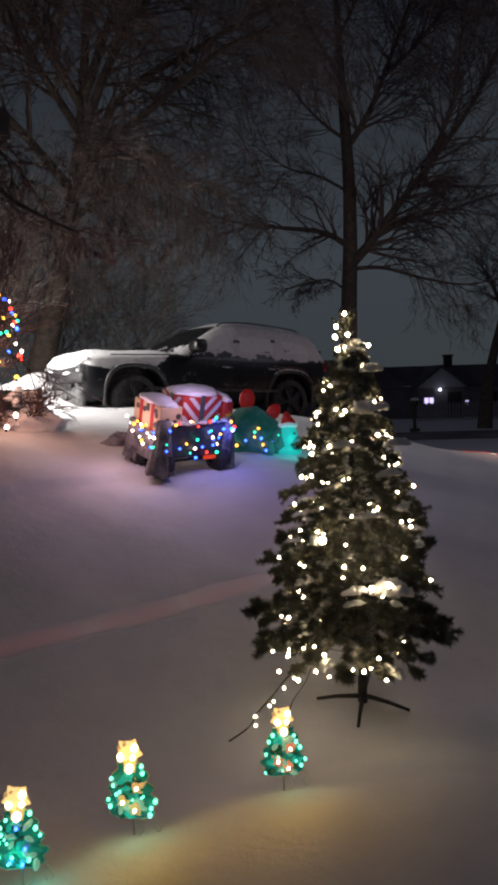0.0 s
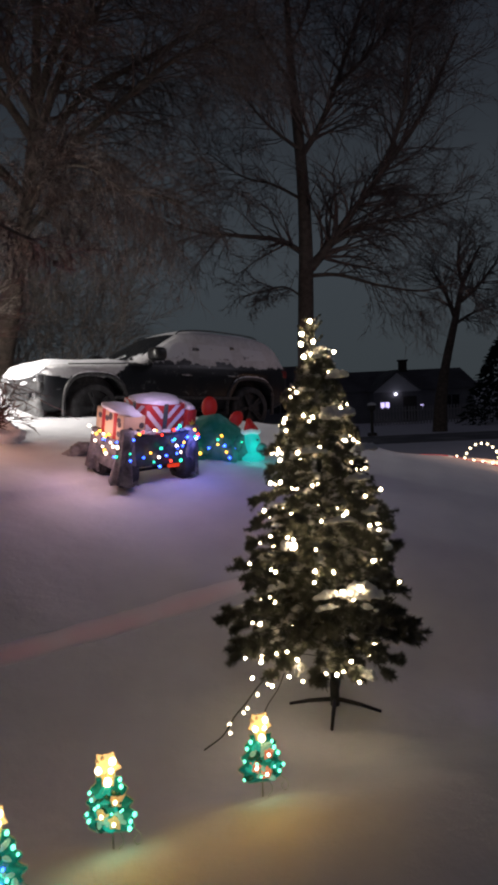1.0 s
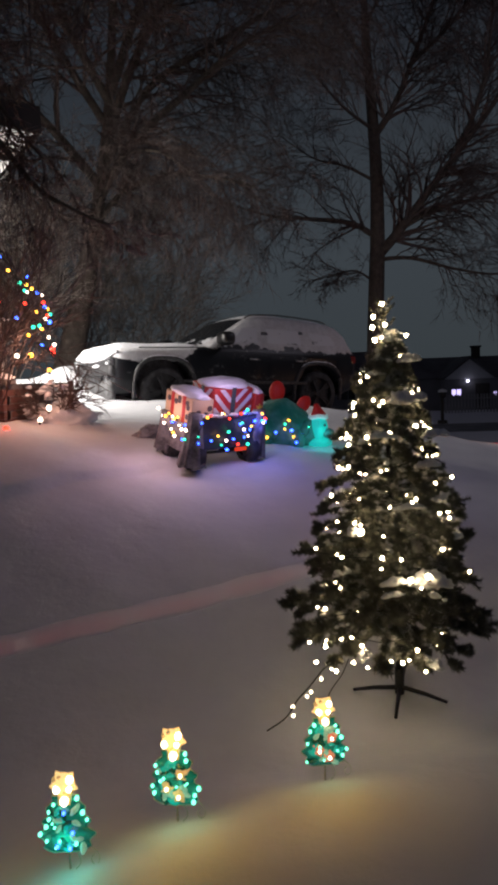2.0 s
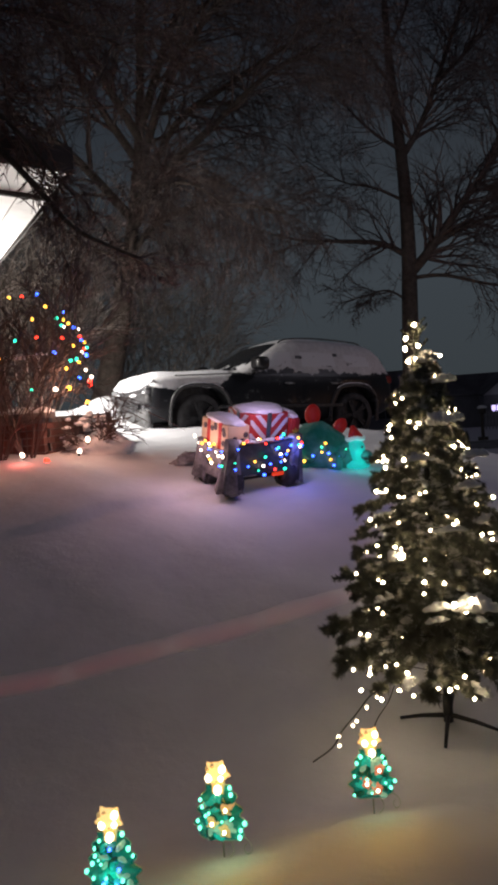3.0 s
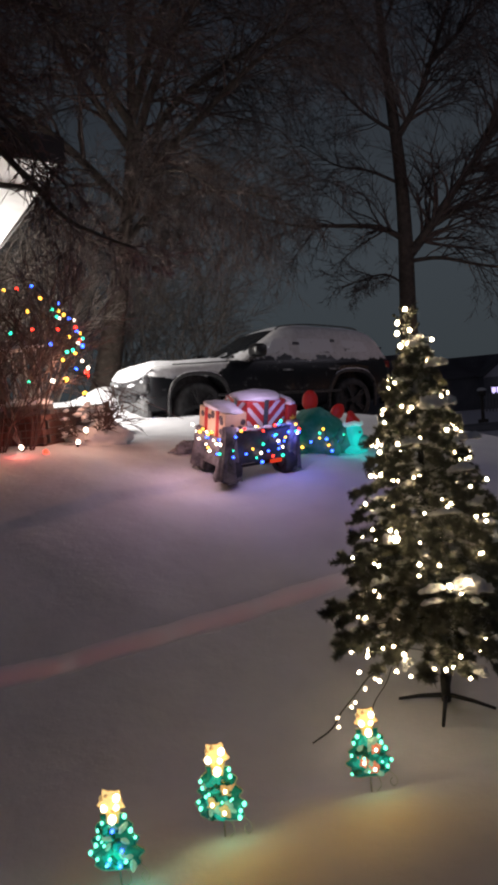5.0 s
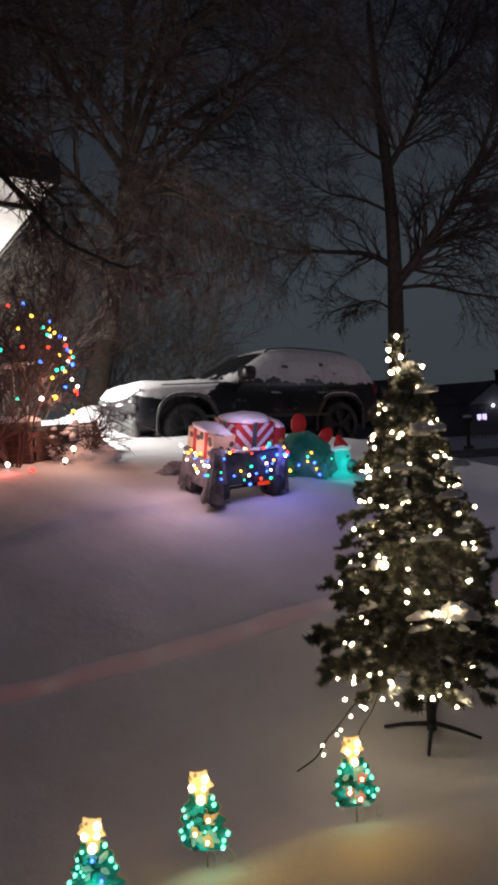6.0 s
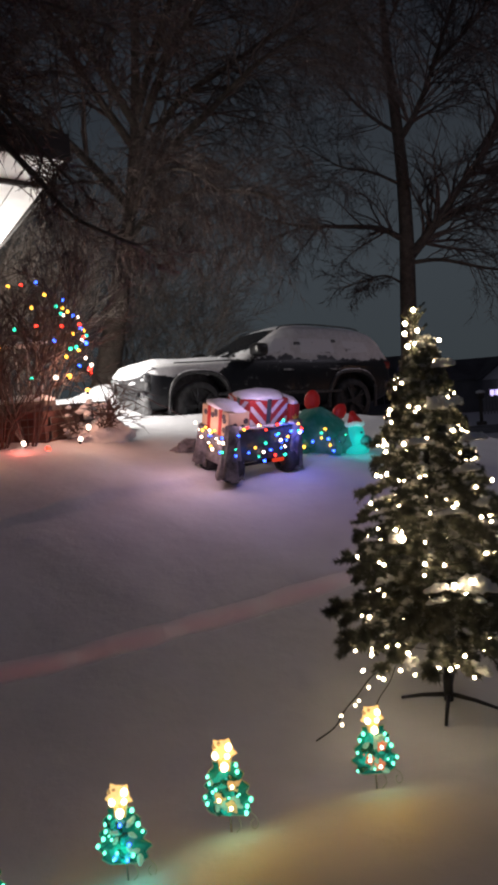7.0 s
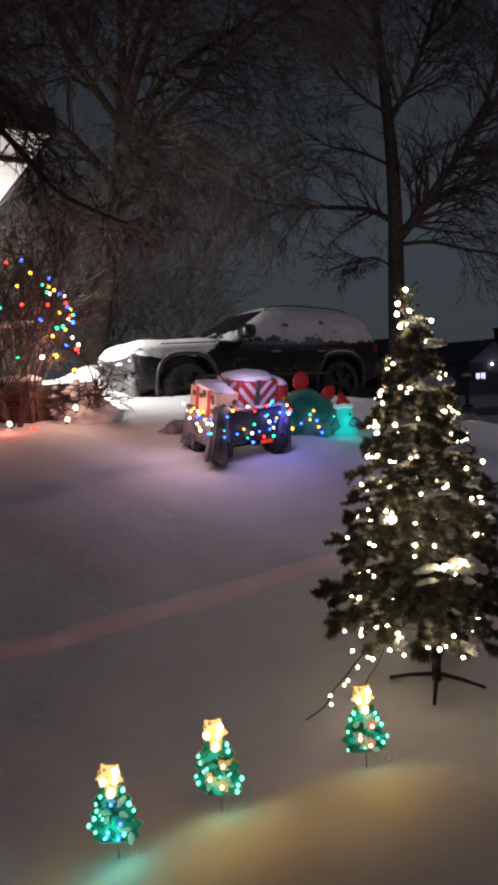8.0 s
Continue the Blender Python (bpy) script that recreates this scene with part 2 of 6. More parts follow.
def grow(verts, faces, start, way, length, radius, depth, rng, droop, spread_a, kids):
    """A limb with side limbs, down to thin twigs."""
    n = 6 if depth > 1 else 4
    pts, p, d = [start.copy()], start.copy(), way.normalized()
    for k in range(n):
        d = (d + Vector((rng.gauss(0, 0.13), rng.gauss(0, 0.13), rng.gauss(0, 0.10) - droop * (k + 1) / n))).normalized()
        p = p + d * (length / n)
        pts.append(p.copy())
    radii = [radius * (1 - 0.8 * k / n) for k in range(n + 1)]
    tube_into(verts, faces, pts, radii, 6 if radius > 0.05 else (4 if radius > 0.015 else 3))
    if depth <= 0:
        return
    for _ in range(kids[depth]):
        k = rng.uniform(0.25, 1.0) * n
        i = min(int(k), n - 1)
        at = pts[i].lerp(pts[i + 1], k - i)
        along = (pts[i + 1] - pts[i]).normalized()
        side = Vector((rng.gauss(0, 1), rng.gauss(0, 1), rng.gauss(0, 0.7)))
        side = (side - along * side.dot(along)).normalized()
        a = rng.uniform(*spread_a)
        grow(verts, faces, at, along * math.cos(a) + side * math.sin(a), length * rng.uniform(0.38, 0.62),
             max(radius * rng.uniform(0.28, 0.45), 0.006), depth - 1, rng, droop, spread_a, kids)


def bare_tree(base, trunk, limbs, label, seed, kids, droop, thick, full=1.0):
    """trunk: points and radii; limbs: (line of points, radius at its start, how many side limbs)."""
    rng = random.Random(seed)
    tree = thing("bare_tree", Matrix.Translation(base), label, "tree")
    b = Vector(base)
    line = smooth_line([Vector(p[:3]) - b for p in trunk], 5)
    radii = list(np.interp(np.linspace(0, len(trunk) - 1, len(line)), range(len(trunk)), [p[3] for p in trunk]))
    tube("trunk", line, radii, bark, tree, sides=12)
    verts, faces = [], []
    for pts, r, count, size in limbs:
        l = smooth_line([Vector(p) - b for p in pts], 5)
        rr = [r * (1 - 0.75 * k / (len(l) - 1)) for k in range(len(l))]
        vs, fs = [], []
        tube_into(vs, fs, l, rr, 8)
        raw("limb", vs, fs, bark, tree)
        for _ in range(int(count * full)):
            k = rng.uniform(0.12, 1.0) * (len(l) - 1)
            i = min(int(k), len(l) - 2)
            at = l[i].lerp(l[i + 1], k - i)
            along = (l[i + 1] - l[i]).normalized()
            side = Vector((rng.gauss(0, 1), rng.gauss(0, 0.8), rng.gauss(0, 0.9)))
            side = (side - along * side.dot(along)).normalized()
            a = rng.uniform(0.4, 1.1)
            grow(verts, faces, at, along * math.cos(a) + side * math.sin(a), size * rng.uniform(0.6, 1.2), max(rr[i] * 0.4, thick),
                 2, rng, droop, (0.35, 1.0), kids)
    crown = raw("crown", verts, faces, twig_mat, tree, "fine bare twigs")
    return tree


right_base = (2.62, 18.5, gz(2.62, 18.5) - 0.1)
bare_tree(right_base,
          [(2.62, 18.5, right_base[2], 0.26), (2.74, 18.5, 3.4, 0.21), (2.80, 18.5, 4.9, 0.19), (2.80, 18.5, 6.5, 0.16),
           (2.74, 18.6, 8.0, 0.14), (2.64, 18.7, 9.7, 0.11), (2.60, 18.8, 11.4, 0.08), (2.5, 18.8, 13.5, 0.03)],
          [([(2.85, 18.5, 4.5), (3.32, 18.4, 5.0), (3.99, 18.3, 5.85), (4.88, 18.2, 6.96), (5.91, 18.0, 8.34), (6.8, 18, 10.2)], 0.14, 60, 1.9),
           ([(3.4, 18.4, 5.1), (4.3, 18.2, 5.5), (5.4, 18.0, 5.7), (6.8, 17.8, 6.1)], 0.07, 40, 1.5),
           ([(2.80, 18.5, 4.9), (2.1, 18.3, 5.25), (1.04, 18.1, 5.36), (0.1, 18.0, 5.45), (-0.8, 17.9, 5.7)], 0.085, 34, 1.4),
           ([(2.8, 18.5, 4.35), (3.6, 18.2, 4.3), (4.6, 17.9, 3.95), (5.6, 17.7, 3.75), (6.5, 17.6, 3.9)], 0.06, 30, 1.2),
           ([(2.76, 18.5, 7.4), (3.3, 18.4, 8.2), (3.9, 18.3, 9.6), (4.6, 18.2, 11.4), (5.3, 18, 13)], 0.09, 60, 1.9),
           ([(4.9, 18.2, 7.0), (5.3, 17.6, 8.4), (5.4, 17.2, 10.0), (5.8, 17, 11.6)], 0.07, 54, 1.9),
           ([(3.6, 18.3, 9.0), (4.4, 17.8, 9.6), (5.2, 17.4, 10.6), (5.6, 17, 12.4)], 0.06, 50, 1.8),
           ([(2.8, 18.5, 6.3), (2.0, 18.4, 6.7), (1.2, 18.3, 6.9), (0.3, 18.2, 7.5)], 0.045, 26, 1.4),
           ([(2.74, 18.5, 7.6), (2.0, 18.3, 8.1), (1.3, 18.2, 8.9), (0.8, 18, 9.9)], 0.05, 26, 1.5),
           ([(2.7, 18.6, 9.2), (2.0, 18.5, 10.2), (1.4, 18.4, 11.6)], 0.05, 22, 1.6),
           ([(2.7, 18.6, 3.8), (2.2, 18.3, 4.05), (1.6, 18.1, 3.95), (1.1, 18.0, 3.8)], 0.035, 20, 0.8),
           ([(2.62, 18.7, 10.2), (3.2, 18.6, 11.4), (3.5, 18.5, 13)], 0.05, 22, 1.6)],
          "tall bare deciduous tree with a forked trunk in snow", 3, {2: 7, 1: 6}, 0.05, 0.012)

left_base = (-4.3, 14, gz(-4.3, 14) - 0.1)
bare_tree(left_base,
          [(-4.35, 14, left_base[2], 0.34), (-4.14, 14, 1.8, 0.28), (-3.95, 14, 2.5, 0.25), (-3.72, 14, 3.4, 0.22), (-3.5, 14, 4.3, 0.17),
           (-3.3, 14, 5.2, 0.12), (-3.1, 14, 6.4, 0.10), (-2.9, 14, 8.2, 0.08), (-2.8, 14, 10.4, 0.05), (-2.7, 14, 12.5, 0.03)],
          [([(-3.3, 14, 5.1), (-2.5, 13.4, 5.9), (-1.5, 12.8, 6.4), (-0.4, 12.3, 7.0), (0.6, 12.0, 7.3)], 0.10, 36, 1.7),
           ([(-3.2, 14, 5.8), (-2.6, 13.5, 7.0), (-1.8, 13.0, 8.0), (-0.7, 12.6, 8.9), (0.5, 12.4, 9.4)], 0.10, 46, 1.9),
           ([(-3.0, 14, 7.0), (-2.2, 13.6, 8.6), (-1.2, 13.3, 10.0), (-0.1, 13, 11.0)], 0.09, 40, 2.0),
           ([(-3.4, 14, 4.6), (-2.7, 13.4, 5.0), (-1.8, 12.8, 5.1), (-0.9, 12.4, 4.9), (-0.2, 12.0, 4.6)], 0.07, 46, 1.3),
           ([(-3.3, 14, 5.3), (-4.2, 13.2, 6.4), (-5.2, 12.6, 7.2), (-6.0, 12.0, 8.2)], 0.10, 40, 1.9),
           ([(-3.1, 14, 6.4), (-3.9, 13.6, 7.8), (-4.6, 13.2, 9.4), (-5.2, 13, 11)], 0.09, 40, 2.0),
           ([(-4.9, 11.6, 6.4), (-4.45, 12, 5.06), (-3.98, 12, 4.63), (-3.51, 12, 4.29), (-2.84, 12, 4.02), (-2.16, 12, 3.83)], 0.05, 30, 0.9),
           ([(-3.5, 14, 4.4), (-3.0, 13, 4.9), (-2.4, 12, 5.2), (-1.7, 11.2, 5.0), (-1.1, 10.8, 4.5)], 0.06, 46, 1.2),
           ([(-3.2, 14, 5.6), (-2.2, 13.6, 6.9), (-1.0, 13.4, 7.5), (0.4, 13.2, 8.1), (1.0, 13, 8.2)], 0.08, 34, 1.6),
           ([(-3.0, 14, 6.8), (-3.6, 12.8, 8.0), (-4.0, 12, 9.0), (-4.2, 11.4, 9.6)], 0.09, 44, 1.9),
           ([(-2.9, 14, 8.2), (-2.6, 13.6, 9.6), (-2.2, 13.4, 11.4), (-1.8, 13.2, 13)], 0.07, 36, 1.9)],
          "large bare tree with drooping fine twigs above the driveway", 5, {2: 7, 1: 6}, 0.20, 0.011, 1.05)

# the near tree by the porch: its trunk stands beside the view, its limbs hang over it
near_base = (-3.75, 5.0, gz(-3.75, 5.0) - 0.1)
bare_tree(near_base,
          [(-3.75, 5.0, near_base[2], 0.15), (-3.72, 5.0, 2.0, 0.13), (-3.66, 5.0, 3.0, 0.12), (-3.6, 5.05, 4.2, 0.10), (-3.5, 5.1, 5.6, 0.06), (-3.45, 5.1, 7.0, 0.02)],
          [([(-3.66, 5.0, 3.5), (-3.1, 5.15, 3.95), (-2.6, 5.25, 3.85), (-2.32, 5.3, 3.60), (-2.0, 5.3, 3.22), (-1.76, 5.3, 2.91), (-1.5, 5.3, 2.74), (-1.22, 5.3, 2.60)], 0.042, 26, 0.42),
           ([(-3.0, 5.15, 3.95), (-2.5, 5.25, 4.0), (-2.11, 5.3, 3.65), (-1.87, 5.3, 3.33), (-1.7, 5.3, 3.12)], 0.03, 22, 0.4),
           ([(-3.6, 5.05, 3.9), (-3.1, 5.2, 4.4), (-2.5, 5.3, 4.6), (-1.9, 5.4, 4.55), (-1.3, 5.5, 4.3)], 0.045, 50, 0.75),
           ([(-3.58, 5.05, 4.4), (-3.0, 5.2, 5.0), (-2.4, 5.35, 5.2), (-1.7, 5.5, 5.25)], 0.045, 54, 0.85),
           ([(-3.62, 5.05, 3.6), (-3.3, 5.5, 4.2), (-2.9, 5.9, 4.4), (-2.4, 6.2, 4.3)], 0.04, 40, 0.7),
           ([(-3.5, 5.1, 5.2), (-3.0, 5.2, 5.7), (-2.5, 5.3, 5.9), (-2.0, 5.3, 5.9)], 0.04, 40, 0.8)],
          "bare tree with hanging twigs beside the porch", 25, {2: 6, 1: 5}, 0.16, 0.007, 0.8)

# brush along the far side of the drive
for k, (bx, by, bh) in enumerate(((-6.6, 13.2, 4.2), (-5.6, 14.6, 4.8), (-5.0, 12.8, 3.6), (-3.6, 15.4, 4.4), (-2.6, 15.8, 3.4), (-4.6, 15.4, 4.6), (-6.2, 14.2, 5.2))):
    rng = random.Random(70 + k)
    brush = thing("bare_brush", Matrix.Translation((bx, by, gz(bx, by))), "tall bare brush along the far side of the drive", "shrub", group="brush beside the drive")
    for s in range(10):
        verts, faces = [], []
        a = rng.uniform(0, 2 * math.pi)
        grow(verts, faces, Vector((0.15 * math.cos(a), 0.15 * math.sin(a), -0.1)), Vector((0.35 * math.cos(a), 0.35 * math.sin(a), 1.0)), bh * rng.uniform(0.6, 1.0), 0.016, 2, rng, 0.06, (0.3, 0.9), {2: 12, 1: 9})
        raw("stem", verts, faces, frosted_twig, brush)

# ---- lit decorations: helpers ----
bulb_mesh = {}


def bulb(where, size, material, parent, label="", ahead=False):
    """A small lit bulb on its socket."""
    key = material.m.name
    if key not in bulb_mesh:
        bm = ball(bmesh.new(), 1.0, Matrix.Diagonal((1, 1, 1.25, 1)), 2)
        cyl(bm, 0.55, 0.65, 0.9, Matrix.Translation((0, 0, -1.45)), 8)
        me = bpy.data.meshes.new("bulb")
        bm.to_mesh(me)
        bm.free()
        me.polygons.foreach_set("use_smooth", [True] * len(me.polygons))
        me.materials.append(material.m)
        me.materials.append(wire_green.m)
        for p in me.polygons:
            if p.center.z < -1.0:
                p.material_index = 1
        bulb_mesh[key] = me
    ob = new("bulb", bulb_mesh[key])
    ob.parent = parent
    turn = Euler((math.pi / 2, 0, 0)) if ahead else Euler((random.uniform(-1.2, 1.2), random.uniform(-1.2, 1.2), 0))
    ob.matrix_basis = Matrix.Translation(where) @ turn.to_matrix().to_4x4() @ Matrix.Scale(size, 4)
    if label:
        ob["label"] = label
    return ob


# ---- the lit artificial tree ----
TREE = Vector((0.46, 3.13, -0.06))


def tree_radius(h):
    """How far the branches reach at a height over the ground."""
    return float(np.interp(h, (0.25, 0.5, 0.85, 1.04, 1.27, 1.5, 1.62, 1.8), (0.42, 0.43, 0.37, 0.31, 0.24, 0.135, 0.075, 0.03)))


def branch_mesh(seed, length=0.34):
    rng = random.Random(seed)
    verts, faces = [], []
    stem = [Vector((length * k / 6, rng.gauss(0, 0.006), 0.02 * math.sin(k / 6 * 3) - 0.03 * (k / 6) ** 2)) for k in range(7)]
    tube_into(verts, faces, stem, [0.004 - 0.0004 * k for k in range(7)], 4)

    def needles(line, count):
        for _ in range(count):
            k = rng.uniform(0, len(line) - 1.001)
            i = int(k)
            at = line[i].lerp(line[i + 1], k - i)
            along = (line[i + 1] - line[i]).normalized()
            side = Vector((rng.gauss(0, 1), rng.gauss(0, 1), rng.gauss(0, 1)))
            side = (side - along * side.dot(along)).normalized()
            d = (along * rng.uniform(0.15, 0.95) + side).normalized() * rng.uniform(0.018, 0.030)
            w = along.cross(d).normalized() * 0.0024
            n = len(verts)
            verts.extend((at - w, at + w, at + d))
            faces.append((n, n + 1, n + 2))

    needles(stem[2:], 150)
    for s in range(17):
        k = rng.uniform(1.8, 6.0) if s > 2 else 5.9
        i = min(int(k), 5)
        at = stem[i].lerp(stem[i + 1], k - i)
        a = rng.choice((-1, 1)) * rng.uniform(0.3, 1.2) if s > 2 else (s - 1) * 0.5
        d = Vector((math.cos(a), math.sin(a), rng.uniform(-0.6, 0.6))).normalized() * (rng.uniform(0.028, 0.052) if s > 2 else rng.uniform(0.03, 0.075))
        line = [at, at + d * 0.5 + Vector((0, 0, 0.006)), at + d]
        tube_into(verts, faces, line, [0.0025, 0.002, 0.0015], 3)
        needles(line, 105)
    me = bpy.data.meshes.new("branch")
    me.from_pydata([tuple(v) for v in verts], [], faces)
    me.materials.append(needle.m)
    return me


def lit_tree():
    rng = random.Random(11)
    tree = thing("artificial_christmas_tree", Matrix.Translation(TREE), "dark green artificial fir tree dusted with snow on a metal stand", "christmas tree")
    tube("pole", [(0.034, 0, 0.012), (0.02, 0, 0.7), (-0.004, 0, 1.3), (-0.022, 0, 1.80)], [0.016, 0.015, 0.012, 0.006], dark_metal, tree, sides=10)
    for k, a in enumerate((-105, -22, 72, 172)):
        d = Vector((math.cos(radians(a)), math.sin(radians(a)), 0))
        foot = Vector((0.034, 0, 0))
        g = gz(*(TREE + foot + d * 0.215)[:2]) - TREE.z
        tube("stand_leg", [foot + d * 0.005 + Vector((0, 0, 0.042)), foot + d * 0.03 + Vector((0, 0, 0.042)), foot + d * 0.12 + Vector((0, 0, max(0.028, g * 0.5 + 0.03))), foot + d * 0.215 + Vector((0, 0, g + 0.008))], [0.011, 0.011, 0.009, 0.007], dark_metal, tree, sides=8)
    bm = cyl(bmesh.new(), 0.022, 0.022, 0.12, Matrix.Translation((0.033, 0, 0.075)), 12)
    part("stand_collar", bm, dark_metal, tree)
    kinds = [branch_mesh(s) for s in range(7)]
    clumps = []
    for t, h in enumerate((0.355, 0.47, 0.62, 0.775, 0.925, 1.07, 1.21, 1.345, 1.475, 1.59)):
        for row, lift in enumerate((-0.032, 0.006, 0.040)):
            r = tree_radius(h) * (0.99, 0.90, 0.70)[row]
            n = max(5, int((15, 13, 10)[row] * (0.34 + 0.85 * r / 0.45)))
            for k in range(n):
                a = 2 * math.pi * (k + rng.uniform(-0.36, 0.36)) / n + t * 0.7 + row * 1.1
                side = 1.0 + 0.06 * math.sin(2 * a + t * 1.7) + 0.05 * math.sin(3 * a + t) - (0.10 * math.cos(a) if t < 3 else 0.0)
                reach = r * side * rng.choice((0.72, 0.86, 0.95, 1.0, 1.06)) * rng.uniform(0.95, 1.05)
                s = reach / 0.36
                tilt = radians(rng.uniform(*((4, 17), (-4, 9), (-14, 2))[row]))
                if h < 0.4:
                    tilt = radians(rng.uniform(0, 13))
                ob = new("branch", rng.choice(kinds))
                ob.parent = tree
                m = Matrix.Translation((0, 0, h + lift + 0.10 * reach + rng.uniform(-0.018, 0.018))) @ Matrix.Rotation(a, 4, "Z") @ Matrix.Rotation(tilt, 4, "Y") @ Matrix.Rotation(rng.uniform(-0.35, 0.35), 4, "X")
                thick = max(0.80, min(1.25, s * 1.08))
                ob.matrix_basis = m @ Matrix.Diagonal((s, thick, thick, 1))
                if row and rng.random() < 0.34:
                    clumps.append((m @ Vector((0.34 * s * rng.uniform(0.55, 0.95), 0, 0.022)), a, rng.uniform(0.5, 1.2) * min(1, 0.45 + s * 0.5)))
    # the bare-wire top
    for k in range(9):
        ob = new("branch", kinds[k % 7])
        ob.parent = tree
        ob.matrix_basis = Matrix.Translation((-0.018, 0, 1.66 + 0.012 * k)) @ Matrix.Rotation(k * 2.4, 4, "Z") @ Matrix.Rotation(radians(-58), 4, "Y") @ Matrix.Scale(0.26, 4)

    def pad(at, a, long, wide, high, count=5):
        """Snow lying along a branch: uneven lumps run together, thinner towards the ends."""
        bm = bmesh.new()
        for k in range(count):
            u = 2 * k / (count - 1) - 1
            fat = (1 - 0.45 * u * u) * rng.uniform(0.75, 1.15)
            spot = Matrix.Translation(at) @ Matrix.Rotation(a, 4, "Z") @ Matrix.Translation((long * u * 0.8, rng.gauss(0, wide * 0.22), -0.25 * long * u * u * 0.4 + rng.gauss(0, high * 0.12)))
            lump(bm, (long * 0.46 * fat, wide * fat, high * 1.25 * fat), spot, at.x * 50 + at.z * 9 + k * 3.7, 0.5, 3)
        part("snow_clump", bm, snow_clump, tree, "white snow clump")

    for at, a, s in clumps:
        pad(at, a, 0.058 * s, 0.022 * s, 0.015 * s, 3)
    for at, a, long, wide, high in (((0.10, -0.35, 0.648), 0.10, 0.090, 0.046, 0.038), ((-0.035, -0.365, 0.655), 0.25, 0.075, 0.024, 0.017), ((-0.05, -0.37, 0.605), 0.3, 0.05, 0.018, 0.012),
                                    ((0.03, -0.17, 1.385), 0.2, 0.046, 0.034, 0.032), ((0.10, -0.13, 1.385), 0.1, 0.05, 0.026, 0.020), ((0.085, -0.07, 1.555), 0.1, 0.052, 0.022, 0.019), ((0.0, -0.05, 1.645), 0.3, 0.03, 0.016, 0.018),
                                    ((0.10, -0.36, 0.31), -1.0, 0.065, 0.026, 0.022), ((0.17, -0.16, 1.235), 0.3, 0.07, 0.026, 0.020), ((0.13, -0.20, 1.11), 0.2, 0.06, 0.024, 0.018), ((0.04, -0.27, 0.945), 0.1, 0.075, 0.022, 0.016),
                                    ((0.20, -0.18, 0.965), 0.5, 0.06, 0.024, 0.020), ((0.23, -0.20, 0.80), 0.5, 0.05, 0.022, 0.02), ((-0.18, -0.26, 0.84), 0.8, 0.04, 0.026, 0.028),
                                    ((-0.05, -0.18, 1.235), 0.2, 0.06, 0.022, 0.017), ((-0.24, -0.22, 0.66), 0.6, 0.055, 0.02, 0.016), ((-0.16, -0.31, 0.33), 0.9, 0.05, 0.022, 0.022)):
        pad(Vector(at), a, long, wide, high, 6)
    bulb((-0.17, -0.315, 0.855), 0.014, tree_bulb, tree)
    for x, z in ((0.015, 0.672), (0.085, 0.685)):
        bulb((x, -0.40, z), 0.0095, tree_bulb, tree)
    return tree


lit_tree()


def tree_string():
    rng = random.Random(4)
    string = thing("string_lights", Matrix.Translation(TREE), "warm white string lights wound round the artificial tree", "string lights")
    turns, n = 9.6, 215
    pts = []
    for k in range(n):
        u = k / (n - 1)
        h = 0.30 + 1.20 * u ** 0.95
        a = 2 * math.pi * turns * u ** 0.88 + rng.gauss(0, 0.08)
        r = tree_radius(h) * rng.choice((0.60, 0.70, 0.78, 0.85))
        pts.append(Vector((math.cos(a) * r, math.sin(a) * r, h + 0.02 * math.sin(a * 3.1) + rng.gauss(0, 0.014) - 0.01)))
    tube("wire", pts, 0.0022, wire_green, string, sides=3)
    for k, p in enumerate(pts):
        low_front = 0.38 < p.z < 0.60 and p.x > -0.16 and p.y < 0.1
        edge = abs(p.x) > 0.80 * tree_radius(p.z)
        if rng.random() < (0.15 if low_front else 0.45 if edge else 0.86):
            out = Vector((p.x, p.y, 0)).normalized() * 0.004
            bulb(p + out, rng.uniform(0.0042, 0.0078), tree_bulb, string)
    for x, z in ((-0.012, 1.80), (-0.05, 1.745), (0.0, 1.71), (-0.055, 1.70), (-0.045, 1.645), (-0.01, 1.65), (0.09, 1.66), (0.07, 1.57)):
        bulb((x - 0.012, -0.045, z), rng.uniform(0.0075, 0.0095), tree_bulb, string)
    # the crowded lower end, wound round the low branches
    for k in range(15):
        a = radians(-168 + 6.2 * k)
        r = 0.39 + 0.05 * math.sin(k * 2.3)
        bulb((r * math.cos(a), r * math.sin(a), 0.30 + 0.04 * math.sin(k * 1.7) + 0.02 * (k % 3)), rng.uniform(0.0055, 0.0078), tree_bulb, string)
    # the loose end, hanging down to the snow
    tail = smooth_line([(-0.30, -0.25, 0.27), (-0.33, -0.15, 0.20), (-0.40, -0.2, 0.14), (-0.45, -0.23, 0.10), (-0.50, -0.3, 0.06), (-0.58, -0.40, 0.055)], 6)
    tube("loose_end", tail, 0.0035, wire_green, string, sides=5)
    tube("spare_cord", smooth_line([(-0.22, -0.2, 0.27), (-0.25, -0.2, 0.20), (-0.31, -0.25, 0.14), (-0.33, -0.3, 0.08), (-0.31, -0.36, 0.05)], 5), 0.0025, wire_green, string, sides=4)
    for k in (2, 8, 12, 14, 19, 22):
        bulb(tail[k] + Vector((0.012 * (-1) ** k, -0.01, -0.012)), 0.0078, warm_bulb, string)
    return string


tree_string()
